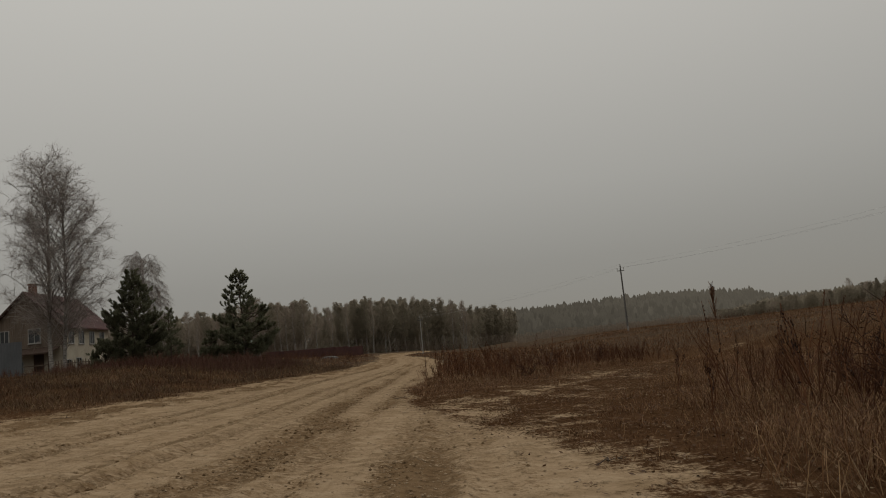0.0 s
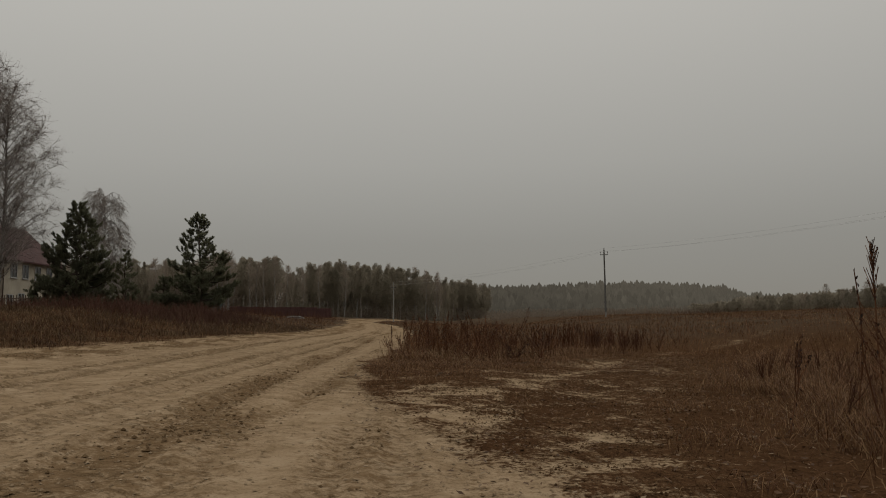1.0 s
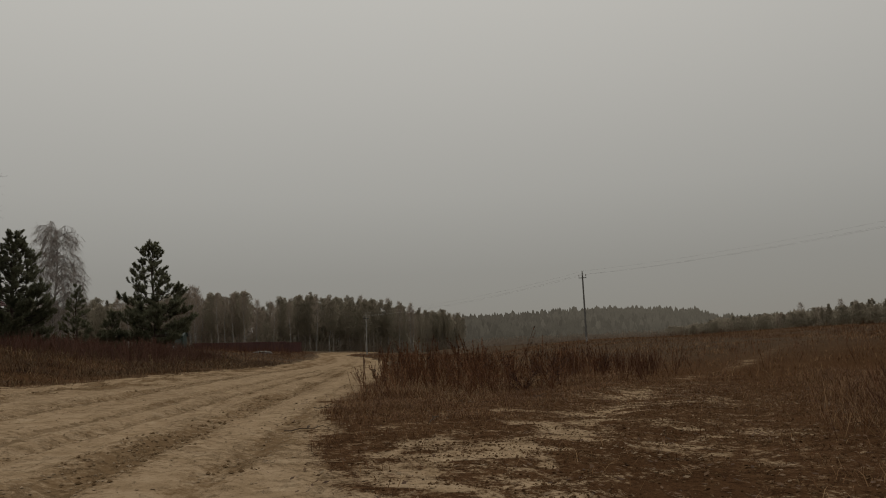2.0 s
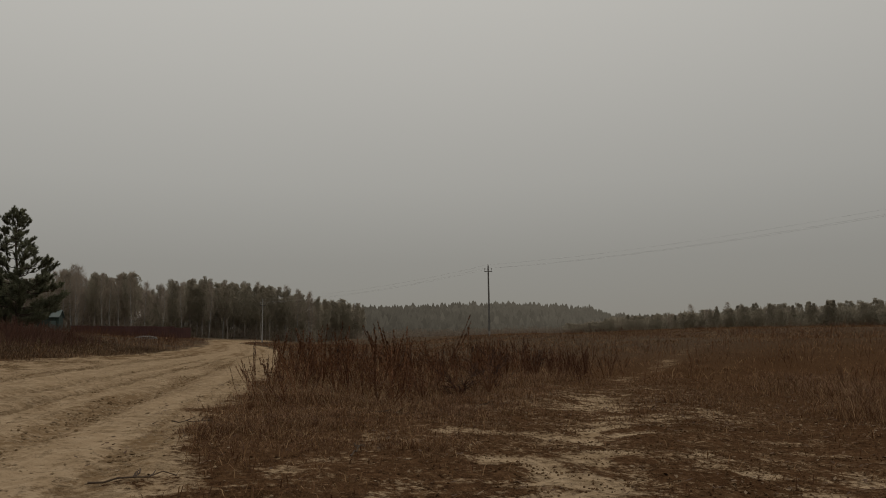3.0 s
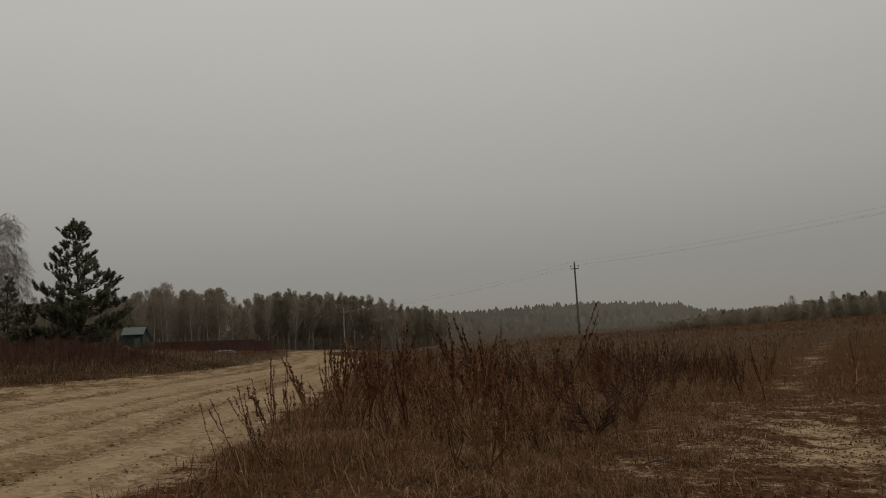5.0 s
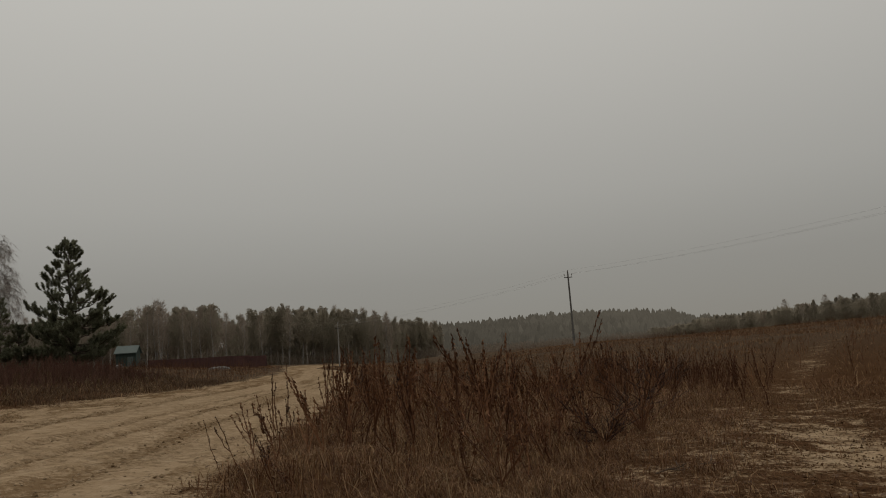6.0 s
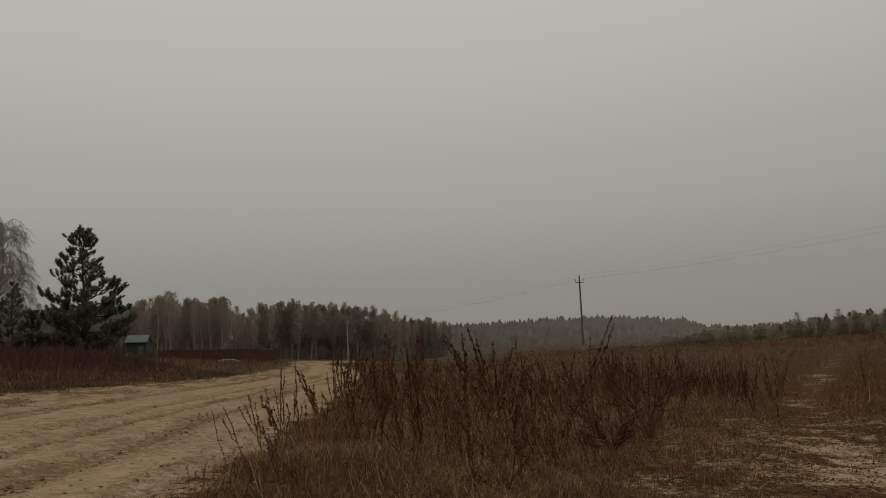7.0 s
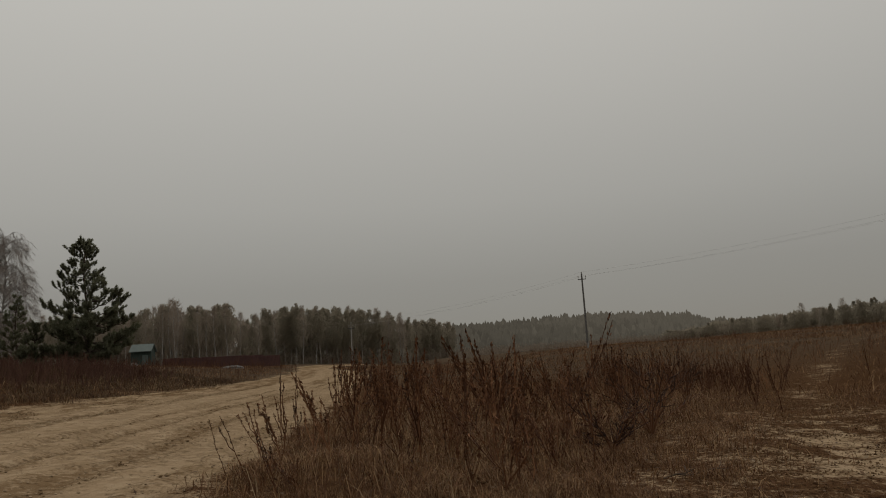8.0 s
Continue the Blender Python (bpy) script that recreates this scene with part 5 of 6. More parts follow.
def strewn(rng, n, x0, x1, y0, y1, keep):
    x, y = rng.uniform(x0, x1, n), rng.uniform(y0, y1, n)
    ok = rng.rand(n) < keep(x, y)
    return x[ok], y[ok]


def bare(x, y):
    """How bare the ground is: 1 on the sand."""
    return relief(np.asarray(x), np.asarray(y))[1]


def island(x, y):
    """The weedy tongue between the road and the side track."""
    return smooth_step(-0.15, 0.6, x - road_right(y)) * smooth_step(0.1, 1.0, track_x(TRACK_A, y) - np.interp(y, (20, 27, 29, 33), (1.9, 1.9, 1.3, 0.7)) - x) * smooth_step(20.5, 25, y)


def right_side(x, y):
    edge = np.interp(y, (0, 5, 8, 12, 17, 24), (1.75, 1.9, 2.3, 3.2, 5.2, 8.9))
    edge = np.where(y > 17, track_x(TRACK_B, y) + 0.8, edge)
    return smooth_step(0.0, 1.2, x - edge)


def left_side(x, y):
    return smooth_step(0.2, 1.6, road_left(y) - x + 2.6 * (value_noise(x, y, 1.6) - 0.5))


CLUMPS = ((0.0, 24.7, 0.8), (1.2, 25.1, 0.9), (-0.5, 25.9, 0.7), (0.2, 26.8, 1.4), (1.7, 27.4, 1.2), (3.3, 28.3, 1.0), (0.4, 31.5, 1.8), (4.6, 33.0, 1.3), (-0.6, 37.0, 1.6), (3.2, 39.5, 2.0), (7.5, 42.0, 1.8), (0.6, 45.0, 2.2), (6.0, 37.0, 1.2))


def clumps(x, y):
    return np.clip(sum(np.exp(-((x - cx) ** 2 + (y - cy) ** 2) / r ** 2) for cx, cy, r in CLUMPS), 0, 1)


def sow():
    rng = np.random.RandomState(77)
    clumpy = lambda x, y, s=0.55: smooth_step(0.25, 0.7, value_noise(x, y, s))
    # low dead grass round the side track and the tongue
    driven = lambda x, y: smooth_step(-1.6, -0.6, x - track_x(TRACK_A, y)) * smooth_step(-0.3, 0.6, track_x(TRACK_B, y) + 0.8 - x) * (1 - smooth_step(19, 27, y))
    x, y = strewn(rng, 170000, -2.0, 12.0, 7, 36, lambda x, y: np.clip(1.05 - 1.5 * bare(x, y), 0, 1) * (1 - 0.85 * driven(x, y)) * (0.10 + 0.55 * clumpy(x, y) + 0.5 * island(x, y)) * (x > road_right(y) - 0.1))
    tall = island(x, y)
    h = rng.uniform(0.03, 0.09, len(x)) + tall * rng.uniform(0.0, 0.17, len(x)) * (0.25 + 1.1 * clumpy(x, y, 0.9)) + 0.07 * clumpy(x, y, 1.1) * rng.rand(len(x))
    blades("dead_grass", "short dead brown grass beside the sandy track", x, y, h, rng.uniform(0.004, 0.009, len(x)), M_GRASS, 1)
    # matted grass before the tongue's weeds, thick enough to hide the soil
    x, y = strewn(rng, 230000, -2.0, 6.0, 19.5, 30, lambda x, y: smooth_step(-0.1, 0.35, x - road_right(y) + 0.5 * (value_noise(x, y, 0.5) - 0.5)) * smooth_step(0.0, 0.9, track_x(TRACK_A, y) - 0.75 - x) * (0.10 + 0.90 * clumpy(x, y, 0.35)) * np.clip(1.2 - 1.6 * bare(x, y), 0.05, 1))
    h = rng.uniform(0.03, 0.10, len(x)) * (0.6 + 0.9 * clumpy(x, y, 0.8))
    blades("matted_grass", "matted dead reddish grass before the weeds", x, y, h, rng.uniform(0.003, 0.006, len(x)), M_GRASS, 21)
    # tangled grass on the near side of the field
    x, y = strewn(rng, 230000, 1.5, 15.0, 0.5, 34, lambda x, y: (0.25 + 0.75 * clumpy(x, y)) * right_side(x, y))
    h = rng.uniform(0.08, 0.26, len(x)) + 0.30 * clumpy(x, y, 1.4) * rng.rand(len(x))
    blades("tangled_grass", "tangled dead straw-coloured grass at the field edge", x, y, h, rng.uniform(0.004, 0.009, len(x)), M_GRASS, 2)
    # verge on the house side of the road
    x, y = strewn(rng, 170000, -26.0, -7.5, 4, 75, lambda x, y: left_side(x, y) * (0.35 + 0.65 * clumpy(x, y, 0.9)))
    h = rng.uniform(0.06, 0.30, len(x)) * (0.3 + 1.6 * value_noise(x, y, 1.3) ** 1.5)
    blades("verge_grass", "dead brown grass on the road verge", x, y, h, rng.uniform(0.010, 0.022, len(x)), M_VERGE, 3)
    # the open field beyond
    x, y = strewn(rng, 260000, -30.0, 120.0, 34, 150, lambda x, y: ((x > road_right(y) + 0.2) | (x < road_left(y) - 0.3)) * np.clip(1.0 - 1.5 * bare(x, y), 0, 1) * (np.abs(x) < 8 + 0.75 * y) * (0.3 + 0.7 * clumpy(x, y, 2.2)))
    h = rng.uniform(0.08, 0.26, len(x)) * (0.4 + 1.0 * clumpy(x, y, 3.0))
    blades("field_grass", "dead grass of the wide misty field", x, y, h, rng.uniform(0.008, 0.020, len(x)) * (0.7 + y / 80), M_GRASS, 4)

    # long pale straws that lie over in arcs
    x, y = strewn(rng, 13000, -2.0, 13.0, 3, 34, lambda x, y: np.maximum(island(x, y), 0.7 * right_side(x, y)))
    blades("bent_straws", "long bent pale straws in the dead grass", x, y, rng.uniform(0.10, 0.32, len(x)), rng.uniform(0.003, 0.006, len(x)), M_STRAW, 12)

    # standing weeds of the tongue
    x, y = strewn(rng, 4200, -2.2, 16, 20.5, 50, lambda x, y: island(x, y) * (0.05 + 0.95 * clumps(x, y)) * (0.25 + 0.75 * smooth_step(0.38, 0.6, value_noise(x, y, 0.7))) * smooth_step(20.5, 24, y) * (1 - 0.3 * smooth_step(32, 44, y)))
    h = 1.02 * rng.uniform(0.28, 1.0, len(x)) * (0.70 + 0.4 * smooth_step(23, 28, y)) * (0.45 + 0.55 * clumps(x, y) + 0.5 * value_noise(x, y, 0.8))
    scatter_weeds("tongue_weeds", "tall dark brown dead weeds between road and track", np.stack([x, y], 1), h, M_WEED, 5)
    x, y = strewn(rng, 1000, 3, 15, 29, 42, lambda x, y: np.exp(-((x - 8.2) / 2.2) ** 2 - ((y - 36) / 3.0) ** 2) * (x < track_x(TRACK_A, y) - 0.5))
    scatter_weeds("rust_weeds", "clump of upright rust-brown dead weeds", np.stack([x, y], 1), rng.uniform(0.5, 1.05, len(x)), M_REDWEED, 6, arms=(1, 4))
    # weeds by the field edge, highest close to the sandy turning
    x, y = strewn(rng, 2900, 2.0, 16, 2, 32, lambda x, y: right_side(x - 0.5, y) * (0.08 + 0.92 * smooth_step(0.42, 0.64, value_noise(x, y, 1.2))) * (0.35 + 0.65 * (1 - smooth_step(12, 22, y))))
    h = rng.uniform(0.35, 0.95, len(x)) * (0.8 + 0.65 * (1 - smooth_step(9, 17, y))) * (0.55 + 0.7 * value_noise(x, y, 2.2))
    pick = rng.rand(len(x)) < 0.45
    scatter_weeds("field_edge_weeds", "tall dark brown dead weeds at the field edge", np.stack([x, y], 1)[pick], h[pick], M_WEED, 7, pod=0.6)
    scatter_weeds("field_edge_rust_weeds", "tall rust-brown dead weeds at the field edge", np.stack([x, y], 1)[~pick], h[~pick], M_REDWEED, 17, arms=(4, 9), pod=0.55)
    # rust-brown weeds of the verge by the house
    x, y = strewn(rng, 3200, -30, -8.5, 6, 66, lambda x, y: left_side(x + 0.4, y) * (0.15 + 0.85 * smooth_step(0.45, 0.70, value_noise(x, y, 3.0))) * smooth_step(-8.5, -11.5, x))
    scatter_weeds("verge_weeds", "dense rust-brown dead weeds on the road verge", np.stack([x, y], 1), rng.uniform(0.12, 0.60, len(x)) * (0.25 + 1.3 * value_noise(x, y, 2.2)) * (0.7 + 0.6 * smooth_step(11, 18, -x)), M_REDWEED, 8, detail=False, arms=(1, 4))
    # dark maroon brush that hides the feet of the pines
    x, y = strewn(rng, 5200, -30, -11.5, 44, 66, lambda x, y: smooth_step(11.5, 14.5, -x) * smooth_step(44, 54, y) * (0.25 + 0.75 * smooth_step(0.35, 0.6, value_noise(x, y, 2.4))))
    scatter_weeds("verge_brush", "dark maroon leafless brush before the pines", np.stack([x, y], 1), rng.uniform(0.4, 1.1, len(x)) * (0.5 + 0.7 * value_noise(x, y, 3.1)), M_BRUSH, 23, detail=False, arms=(3, 7))
    # weeds of the middle distance
    x, y = strewn(rng, 10000, -6, 85, 38, 125, lambda x, y: (x > road_right(y) + 0.4) * np.clip(1 - 2 * bare(x, y), 0, 1) * (x < 6 + 0.72 * y) * (0.06 + 0.94 * smooth_step(0.50, 0.72, value_noise(x, y, 5.5))))
    scatter_weeds("field_weeds", "brown dead weeds standing over the misty field", np.stack([x, y], 1), rng.uniform(0.25, 1.0, len(x)) * (0.5 + 0.8 * value_noise(x, y, 4.0)), M_WEED, 9, detail=False, arms=(0, 3))
    x, y = strewn(rng, 6500, -8, 130, 75, 190, lambda x, y: (x > road_right(y) + 0.4) * (x < 6 + 0.72 * y) * (0.15 + 0.85 * smooth_step(0.42, 0.66, value_noise(x, y, 9.0))))
    scatter_weeds("far_field_weeds", "brown dead weeds in the far part of the field", np.stack([x, y], 1), rng.uniform(0.3, 1.0, len(x)) * (0.4 + 0.9 * value_noise(x, y, 7.0)), M_REDWEED, 19, detail=False, arms=(1, 4))
    x, y = strewn(rng, 4200, -38, -7, 62, 140, lambda x, y: left_side(x + 0.2, y) * (0.2 + 0.8 * smooth_step(0.4, 0.7, value_noise(x, y, 4.0))))
    scatter_weeds("far_verge_weeds", "brown dead weeds beside the far road", np.stack([x, y], 1), rng.uniform(0.4, 1.2, len(x)) * (0.5 + 0.8 * value_noise(x, y, 3.0)), M_REDWEED, 10, detail=False, arms=(0, 3))


sow()


def single_weeds():
    """The stalks that stand out one by one."""
    rng = np.random.RandomState(40)
    kinds = []
    for k in range(6):
        a, b = weed_shape(rng, 1.0, (1, 2, 3, 0, 4, 1)[k], True, plume=k == 5, pod=0.75)
        ob = part("dry_weed", a, M_WEED)
        tagged(part("seed_head", b, M_SEED, ob, "dark crumbly seed heads"), kind="stuff")
        tagged(ob, ("tall dead weed stalk with dark seed heads" if k < 5 else "tall dead weed with feathery plume"), "weed", "single dead weed stalks")
        kinds.append(ob)
    spots = ((-0.65, 24.5, 0.62, 0, -22), (-1.0, 25.2, 0.5, 3, -14), (-0.95, 28.2, 0.85, 1, -6), (-1.05, 30.4, 0.95, 3, 2), (-0.6, 27.1, 0.7, 4, -10), (-0.25, 23.2, 0.55, 2, -20), (0.45, 23.3, 0.5, 0, 16), (2.05, 24.9, 0.85, 2, 3), (2.3, 26.0, 0.88, 3, 8), (2.6, 25.5, 0.75, 0, 14), (1.8, 26.6, 0.9, 1, -6), (0.1, 28.5, 0.95, 0, 3), (-0.35, 29.4, 1.15, 3, -3), (0.7, 27.6, 1.1, 4, 4), (3.3, 28.0, 1.1, 2, -5), (4.1, 29.2, 1.1, 3, 2), (5.2, 31.0, 1.15, 1, 3), (4.15, 12.05, 1.78, 5, 0), (3.2, 7.2, 1.35, 1, 12), (3.1, 5.6, 1.45, 3, -6), (3.9, 8.6, 1.25, 2, 15), (2.7, 8.3, 1.0, 4, -10), (4.2, 6.6, 1.35, 0, -14), (3.5, 12.5, 1.0, 2, 8), (5.0, 14.0, 1.0, 1, -5), (4.6, 11.2, 1.2, 3, 5), (-9.6, 20.6, 0.7, 2, 8), (-9.8, 26.0, 0.65, 0, -8))
    first = set()
    for x, y, h, k, tilt in spots:
        m = pose(x, y, float(ground_z(x, y)) - 0.02, 0, tilt, (x * 77 + y * 31) % 360) @ Matrix.Diagonal((h, h, h, 1)) if h < 1 else pose(x, y, float(ground_z(x, y)) - 0.02, 0, tilt, (x * 77 + y * 31) % 360) @ Matrix.Diagonal((h ** 0.5, h ** 0.5, h, 1))
        if k in first:
            copy_thing(kinds[k], m @ Matrix.Diagonal([1 / c for c in kinds[k].scale] + [1]))
        else:
            kinds[k].matrix_basis = m
            first.add(k)


single_weeds()


def dead_bush(x, y, height, seed, label, many=16, spread_out=0.7):
    """A tangle of crooked dead stems from one root."""
    rng = np.random.RandomState(seed)
    bush = tagged(new("dead_bush"), label, "bush")
    twigs = Soup()
    for k in range(many):
        stem = Soup()
        a = rng.uniform(0, 6.283)
        u = np.linspace(0, 1, 7)
        out, h = rng.uniform(0.2, 1.0) * spread_out, height * rng.uniform(0.5, 1.05)
        line = np.stack([np.cos(a) * out * u ** 1.4, np.sin(a) * out * u ** 1.4, h * (1.25 * u - 0.35 * out * u ** 3)], 1)
        line[1:] += np.cumsum(rng.normal(0, 0.016, (6, 3)), 0)
        stem.tube(line, np.interp(u, (0, 1), (0.011, 0.004)), 4)
        part("stem", stem, M_WEED, bush)
        for b in range(9):
            f = rng.uniform(0.3, 1.0)
            p = np.array([np.interp(f, u, line[:, i]) for i in range(3)])
            d = unit(np.array([math.cos(a + rng.normal(0, 1.0)), math.sin(a + rng.normal(0, 1.0)), rng.uniform(0.1, 1.3)])) * rng.uniform(0.08, 0.26)
            twigs.tube([p, p + d * 0.5 + rng.normal(0, 0.012, 3), p + d], (0.005, 0.004, 0.002), 3, cap=False)
            c = p + d * rng.uniform(0.3, 1.0, (3, 1)) + rng.normal(0, 0.012, (3, 3))
            e, g = unit(rng.normal(size=(3, 3))) * 0.010, unit(rng.normal(size=(3, 3))) * 0.007
            i = np.arange(3)[:, None] * 4
            twigs.add(np.stack([c - e, c + g, c + e, c - g], 1).reshape(-1, 3), i + [0, 1, 2, 3])
    tagged(part("twig_tangle", twigs, M_SEED, bush), kind="stuff")
    bush.matrix_basis = pose(x, y, float(ground_z(x, y)) - 0.03, 0, 0, 0)


for x, y, h, out, many, words in ((3.4, 27.4, 0.7, 0.75, 14, "tangled dark dead bush in dry grass"), (2.5, 25.9, 0.45, 0.7, 9, "low arching dead bush beside the track"), (4.6, 8.2, 1.25, 0.8, 18, "high dark dead bush at the field edge"), (4.3, 5.4, 1.2, 0.8, 16, "high dark dead bush at the field edge"), (5.6, 11.0, 1.1, 0.8, 14, "dark dead bush at the field edge"), (2.2, 31.5, 0.9, 0.6, 10, "upright dark dead bush among weeds"), (6.2, 33.5, 0.95, 0.7, 12, "rounded dead bush beside the track")):
    dead_bush(x, y, h, int(100 + 10 * x + y), words, many, out)

# ---- things strewn on the ground ----
M_STICK = plain("dead_wood", (0.050, 0.034, 0.024), (0.110, 0.076, 0.052), 8)
M_CLOD = varied("sand_clods", ((0.15, (0.200, 0.138, 0.080)), (0.6, (0.300, 0.215, 0.132)), (0.9, (0.380, 0.282, 0.182))))
M_TREAD = varied("pressed_sand", ((0.15, (0.230, 0.162, 0.096)), (0.5, (0.320, 0.230, 0.142)), (0.9, (0.400, 0.298, 0.194))), rough=1.0, spec=0.0)
M_DAMP = varied("damp_sand", ((0.15, (0.100, 0.062, 0.032)), (0.5, (0.165, 0.108, 0.060)), (0.9, (0.250, 0.178, 0.108))), rough=1.0, spec=0.0)
M_TURF = varied("dead_turf", ((0.15, (0.045, 0.024, 0.013)), (0.5, (0.105, 0.060, 0.031)), (0.9, (0.210, 0.135, 0.076))), rough=1.0, spec=0.0)
M_LEAF = varied("dead_leaves", ((0.1, (0.050, 0.028, 0.018)), (0.6, (0.140, 0.082, 0.046)), (0.95, (0.330, 0.260, 0.170))))


def fallen_branch(x, y, turn, length, seed):
    rng = np.random.RandomState(seed)
    ob = tagged(new("fallen_branch"), "thin crooked dead branch lying on sand", "branch", "fallen branches")
    u = np.linspace(-0.5, 0.5, 7)
    line = np.stack([u * length, np.cumsum(rng.normal(0, 0.018, 7)) * length, 0.01 + np.abs(rng.normal(0, 0.015, 7))], 1)
    s = Soup()
    s.tube(line, np.interp(u, (-0.5, 0.5), (0.007, 0.003)), 5)
    part("main_stem", s, M_STICK, ob)
    for k in range(4):
        p = line[rng.randint(1, 6)]
        s = Soup()
        q = p + np.array([rng.uniform(0.05, 0.2), rng.choice((-1, 1)) * rng.uniform(0.08, 0.22), rng.uniform(0.0, 0.10)]) * length
        s.tube([p, (p + q) / 2 + rng.normal(0, 0.01, 3), q], (0.006, 0.005, 0.003), 4)
        part("side_twig", s, M_STICK, ob)
    ob.matrix_basis = pose(x, y, float(ground_z(x, y)), 0, 0, turn)


for k, (x, y, turn, length) in enumerate(((-1.12, 18.25, 20, 0.5), (-1.2, 21.7, -8, 0.45), (1.38, 7.2, 50, 0.45), (1.2, 23.0, -25, 0.9), (2.7, 24.4, 30, 0.7), (0.3, 19.6, 75, 0.4), (-9.3, 18.4, 15, 0.8))):
    fallen_branch(x, y, turn, length, 60 + k)


def crumbs(name, label, category, x, y, size, mat, rng, flat=0.55):
    """Small uneven lumps lying on the ground, as one mesh."""
    n = len(x)
    octa = np.array([(1, 0, 0), (0, 1, 0), (-1, 0, 0), (0, -1, 0), (0, 0, 1), (0, 0, -0.6)], float)
    v = octa[None] * size[:, None, None] * rng.uniform(0.6, 1.3, (n, 6, 1))
    v[:, :, 2] *= flat
    v += np.stack([x, y, ground_z(x, y) + size * 0.3], 1)[:, None]
    faces = np.array([(0, 1, 4), (1, 2, 4), (2, 3, 4), (3, 0, 4), (1, 0, 5), (2, 1, 5), (3, 2, 5), (0, 3, 5)])
    me = np_mesh(name, v.reshape(-1, 3), None, (np.arange(n)[:, None, None] * 6 + faces[None]).reshape(-1, 3))
    me.materials.append(mat)
    tagged(new(name, me), label, category, kind="stuff")


def strew_clods():
    rng = np.random.RandomState(91)
    x, y = strewn(rng, 150000, -11.0, 6, 1.5, 46, lambda x, y: np.clip(relief(x, y)[2] * 0.9 + 0.08 * bare(x, y), 0, 1))
    n = len(x)
    crumbs("sand_clods", "small clods of damp sand churned up by tyres", "clods", x, y, 0.005 + 0.014 * rng.rand(n) ** 3, M_CLOD, rng)
    # damp brown lumps along the ruts and the churned lane beside the verge
    x, y = strewn(rng, 150000, -11.0, 3, 1.5, 60, lambda x, y: 0.75 * smooth_step(0.30, 0.85, relief(x, y)[2]) * smooth_step(0.35, 0.60, value_noise(x, y * 0.6, 0.5)))
    crumbs("damp_lumps", "damp brown lumps of sand along the wheel ruts", "clods", x, y, 0.008 + 0.020 * rng.rand(len(x)) ** 2.5, M_DAMP, rng, 0.7)
    # turf crumbs left standing between the bare patches of the side track
    keep = lambda x, y: smooth_step(-1.9, -0.8, x - track_x(TRACK_A, y)) * smooth_step(-0.4, 0.5, track_x(TRACK_B, y) + 1.0 - x) * smooth_step(-0.2, 1.0, x - road_right(y)) * (0.10 + 0.70 * smooth_step(0.42, 0.66, value_noise(x, y, 0.22)))
    x, y = strewn(rng, 170000, -1.0, 9.5, 8, 34, keep)
    crumbs("turf_crumbs", "dark crumbs of dead turf on the sandy side track", "turf", x, y, 0.004 + 0.011 * rng.rand(len(x)) ** 2, M_TURF, rng, 0.8)
    x, y = strewn(rng, 30000, -2, 9, 3, 32, lambda x, y: (x > road_right(y) - 0.6) * (0.15 + 0.7 * relief(x, y)[3] + 0.3 * smooth_step(0.45, 0.7, value_noise(x, y, 0.8))))
    n = len(x)
    c = np.stack([x, y, ground_z(x, y) + rng.uniform(0.006, 0.03, n)], 1)
    a = rng.uniform(0, 6.283, n)
    s = rng.uniform(0.010, 0.034, n)
    d = np.stack([np.cos(a), np.sin(a), rng.uniform(-0.3, 0.5, n)], 1) * s[:, None]
    e = np.stack([-np.sin(a), np.cos(a), rng.uniform(-0.5, 0.5, n)], 1) * s[:, None] * 0.45
    v = np.stack([c - d, c + e, c + d, c - e], 1).reshape(-1, 3)
    i = np.arange(n)[:, None] * 4
    me = np_mesh("leaf_litter", v, None, np.concatenate([i + [0, 1, 2], i + [0, 2, 3]]))
    me.materials.append(M_LEAF)
    tagged(new("leaf_litter", me), "small dead leaves and crumbs of plant litter", "leaf litter", kind="stuff")


strew_clods()


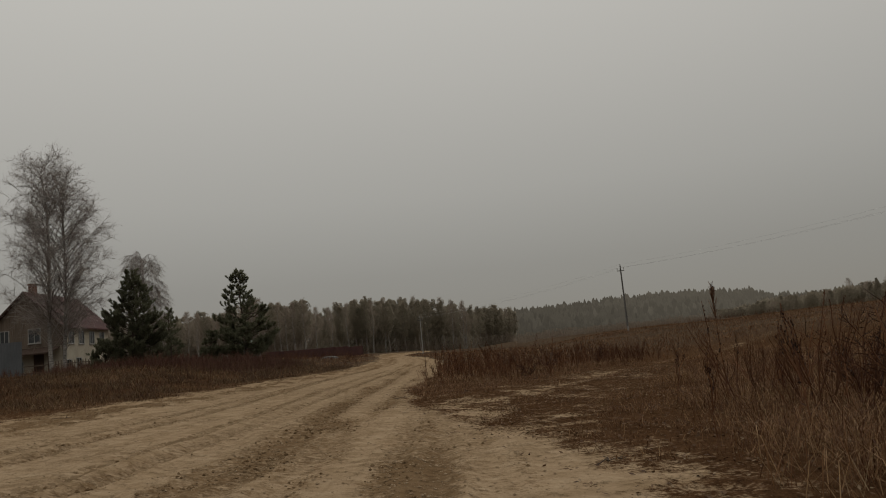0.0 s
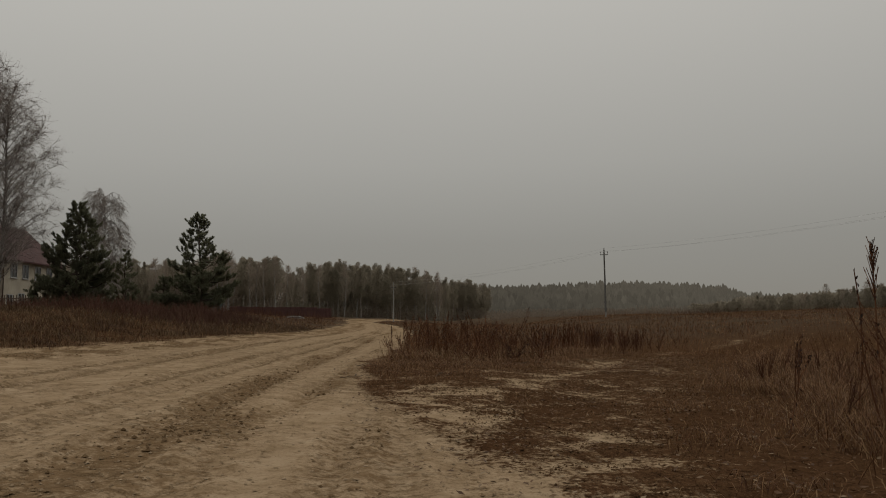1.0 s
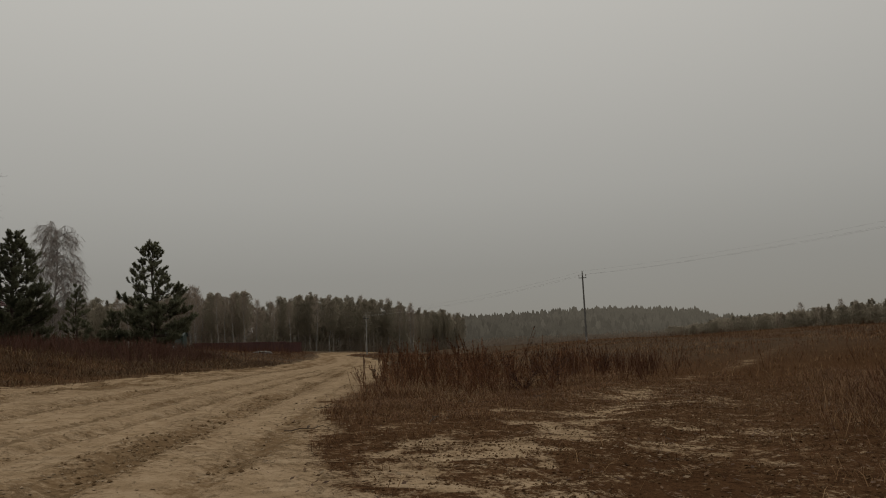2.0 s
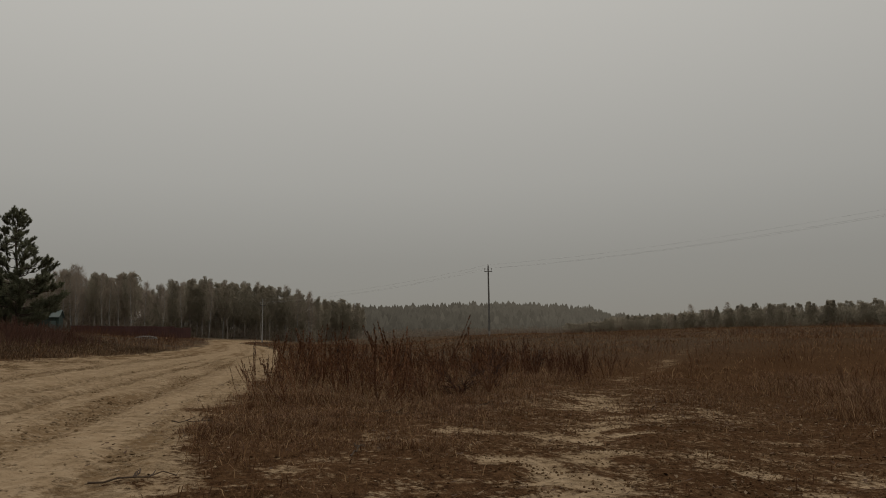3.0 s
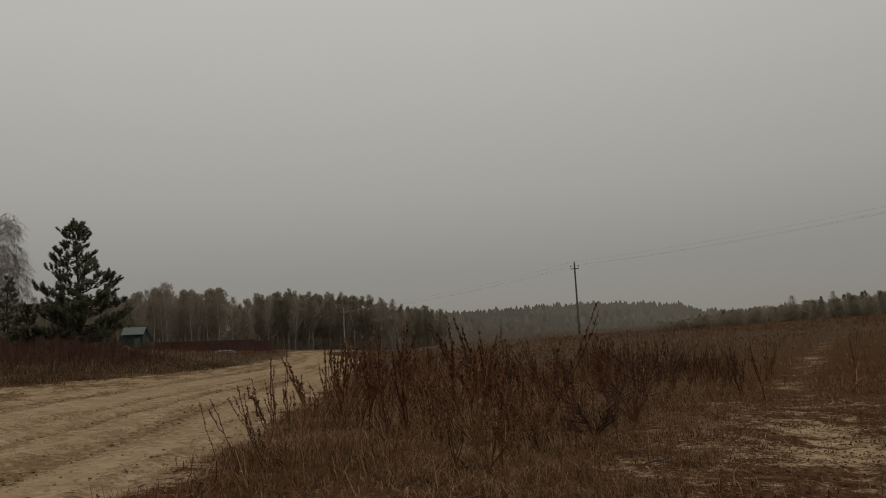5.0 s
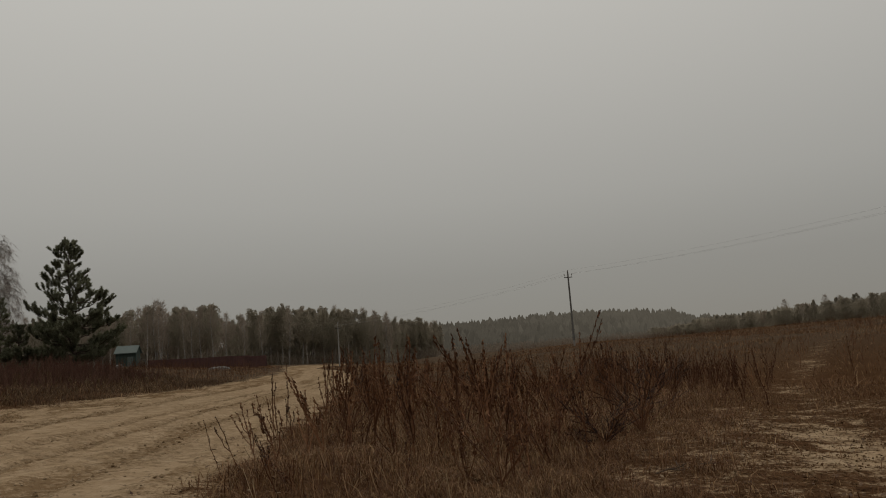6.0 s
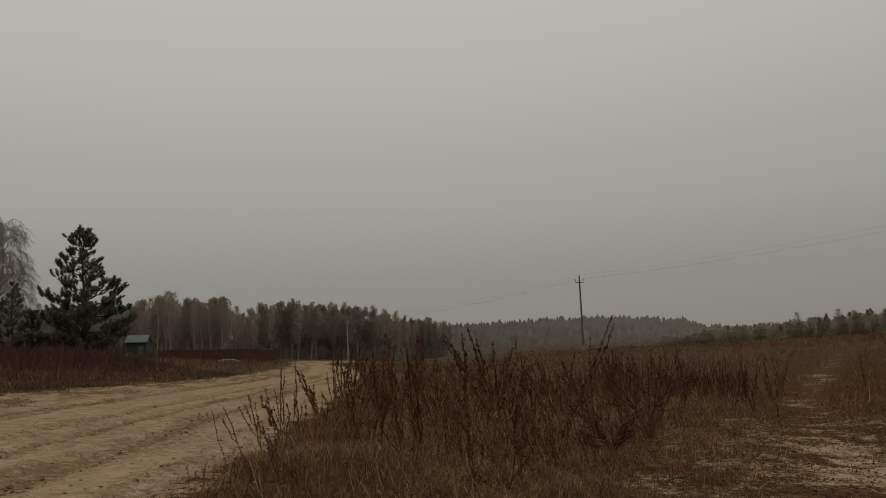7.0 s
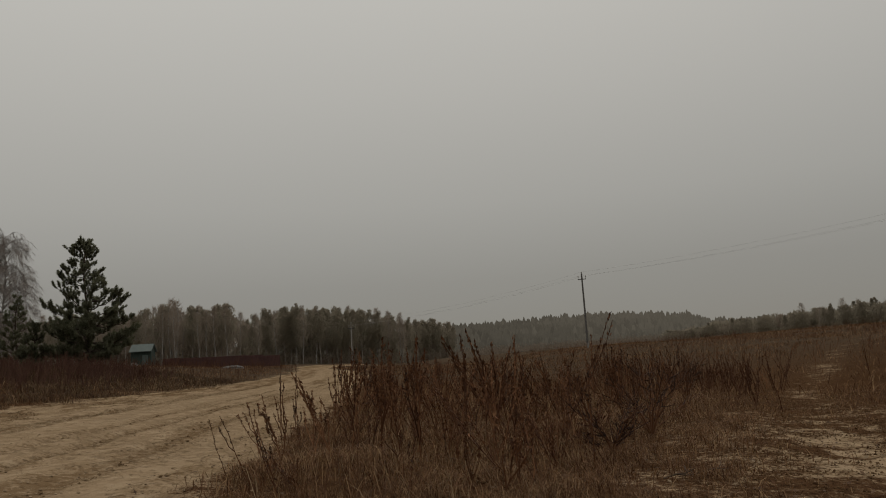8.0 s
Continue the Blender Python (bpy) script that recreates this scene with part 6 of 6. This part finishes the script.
def tyre_treads():
    """Low bars of pressed sand in a herringbone along the fresh ruts, broken and missing in places."""
    rng = np.random.RandomState(95)
    X, Y, A, L = [], [], [], []
    for k, (at, deep, tread, fresh) in enumerate(RUTS):
        if not tread or fresh < 0.9:
            continue
        y = np.arange(2.0, 50.0, 0.125)
        y = y + rng.normal(0, 0.012, len(y))
        mid = road_middle(y) + at + rut_sway(k, y)
        seen = smooth_step(0.28, 0.42, value_noise(y * 0 + 13.0 * k, y, 4.5)) * min(1.0, fresh)
        for side in (-1, 1):
            ok = (rng.rand(len(y)) < 0.88 * seen) & (mid + side * 0.075 < road_right(y) - 0.1) & (mid > road_left(y) + 0.2)
            X.append(mid[ok] + side * 0.072 + rng.normal(0, 0.010, ok.sum()))
            Y.append(y[ok] + (0.06 if side > 0 else 0.0))
            A.append(side * 0.38 + rng.normal(0, 0.10, ok.sum()))
            L.append(rng.uniform(0.09, 0.14, ok.sum()))
    x, y, a, long = (np.concatenate(v) for v in (X, Y, A, L))
    n = len(x)
    high, wide = rng.uniform(0.014, 0.028, n), rng.uniform(0.032, 0.048, n)
    # a bar: a foot of four corners and a shorter crest of two
    u = np.array([-0.5, 0.5, 0.5, -0.5, -0.34, 0.34])[None] * long[:, None]
    w = np.array([-0.5, -0.5, 0.5, 0.5, 0.0, 0.0])[None] * wide[:, None]
    c, d = np.cos(a)[:, None], np.sin(a)[:, None]
    lift = np.array([-0.02, -0.02, -0.02, -0.02, 1.0, 1.0])[None] * high[:, None] * rng.uniform(0.7, 1.2, (n, 6))
    px, py = x[:, None] + u * c - w * d, y[:, None] + u * d + w * c
    z = ground_z(x, y)[:, None] + np.where(lift > 0, lift, -0.02)
    v = np.stack([px, py, z], -1).reshape(-1, 3)
    i = np.arange(n)[:, None] * 6
    me = np_mesh("tyre_treads", v, np.concatenate([i + [0, 1, 5, 4], i + [2, 3, 4, 5]]), np.concatenate([i + [1, 2, 5], i + [3, 0, 4]]))
    me.materials.append(M_TREAD)
    tagged(new("tyre_treads", me), "herringbone tyre treads pressed into damp sand", "tyre tracks", kind="stuff")


tyre_treads()
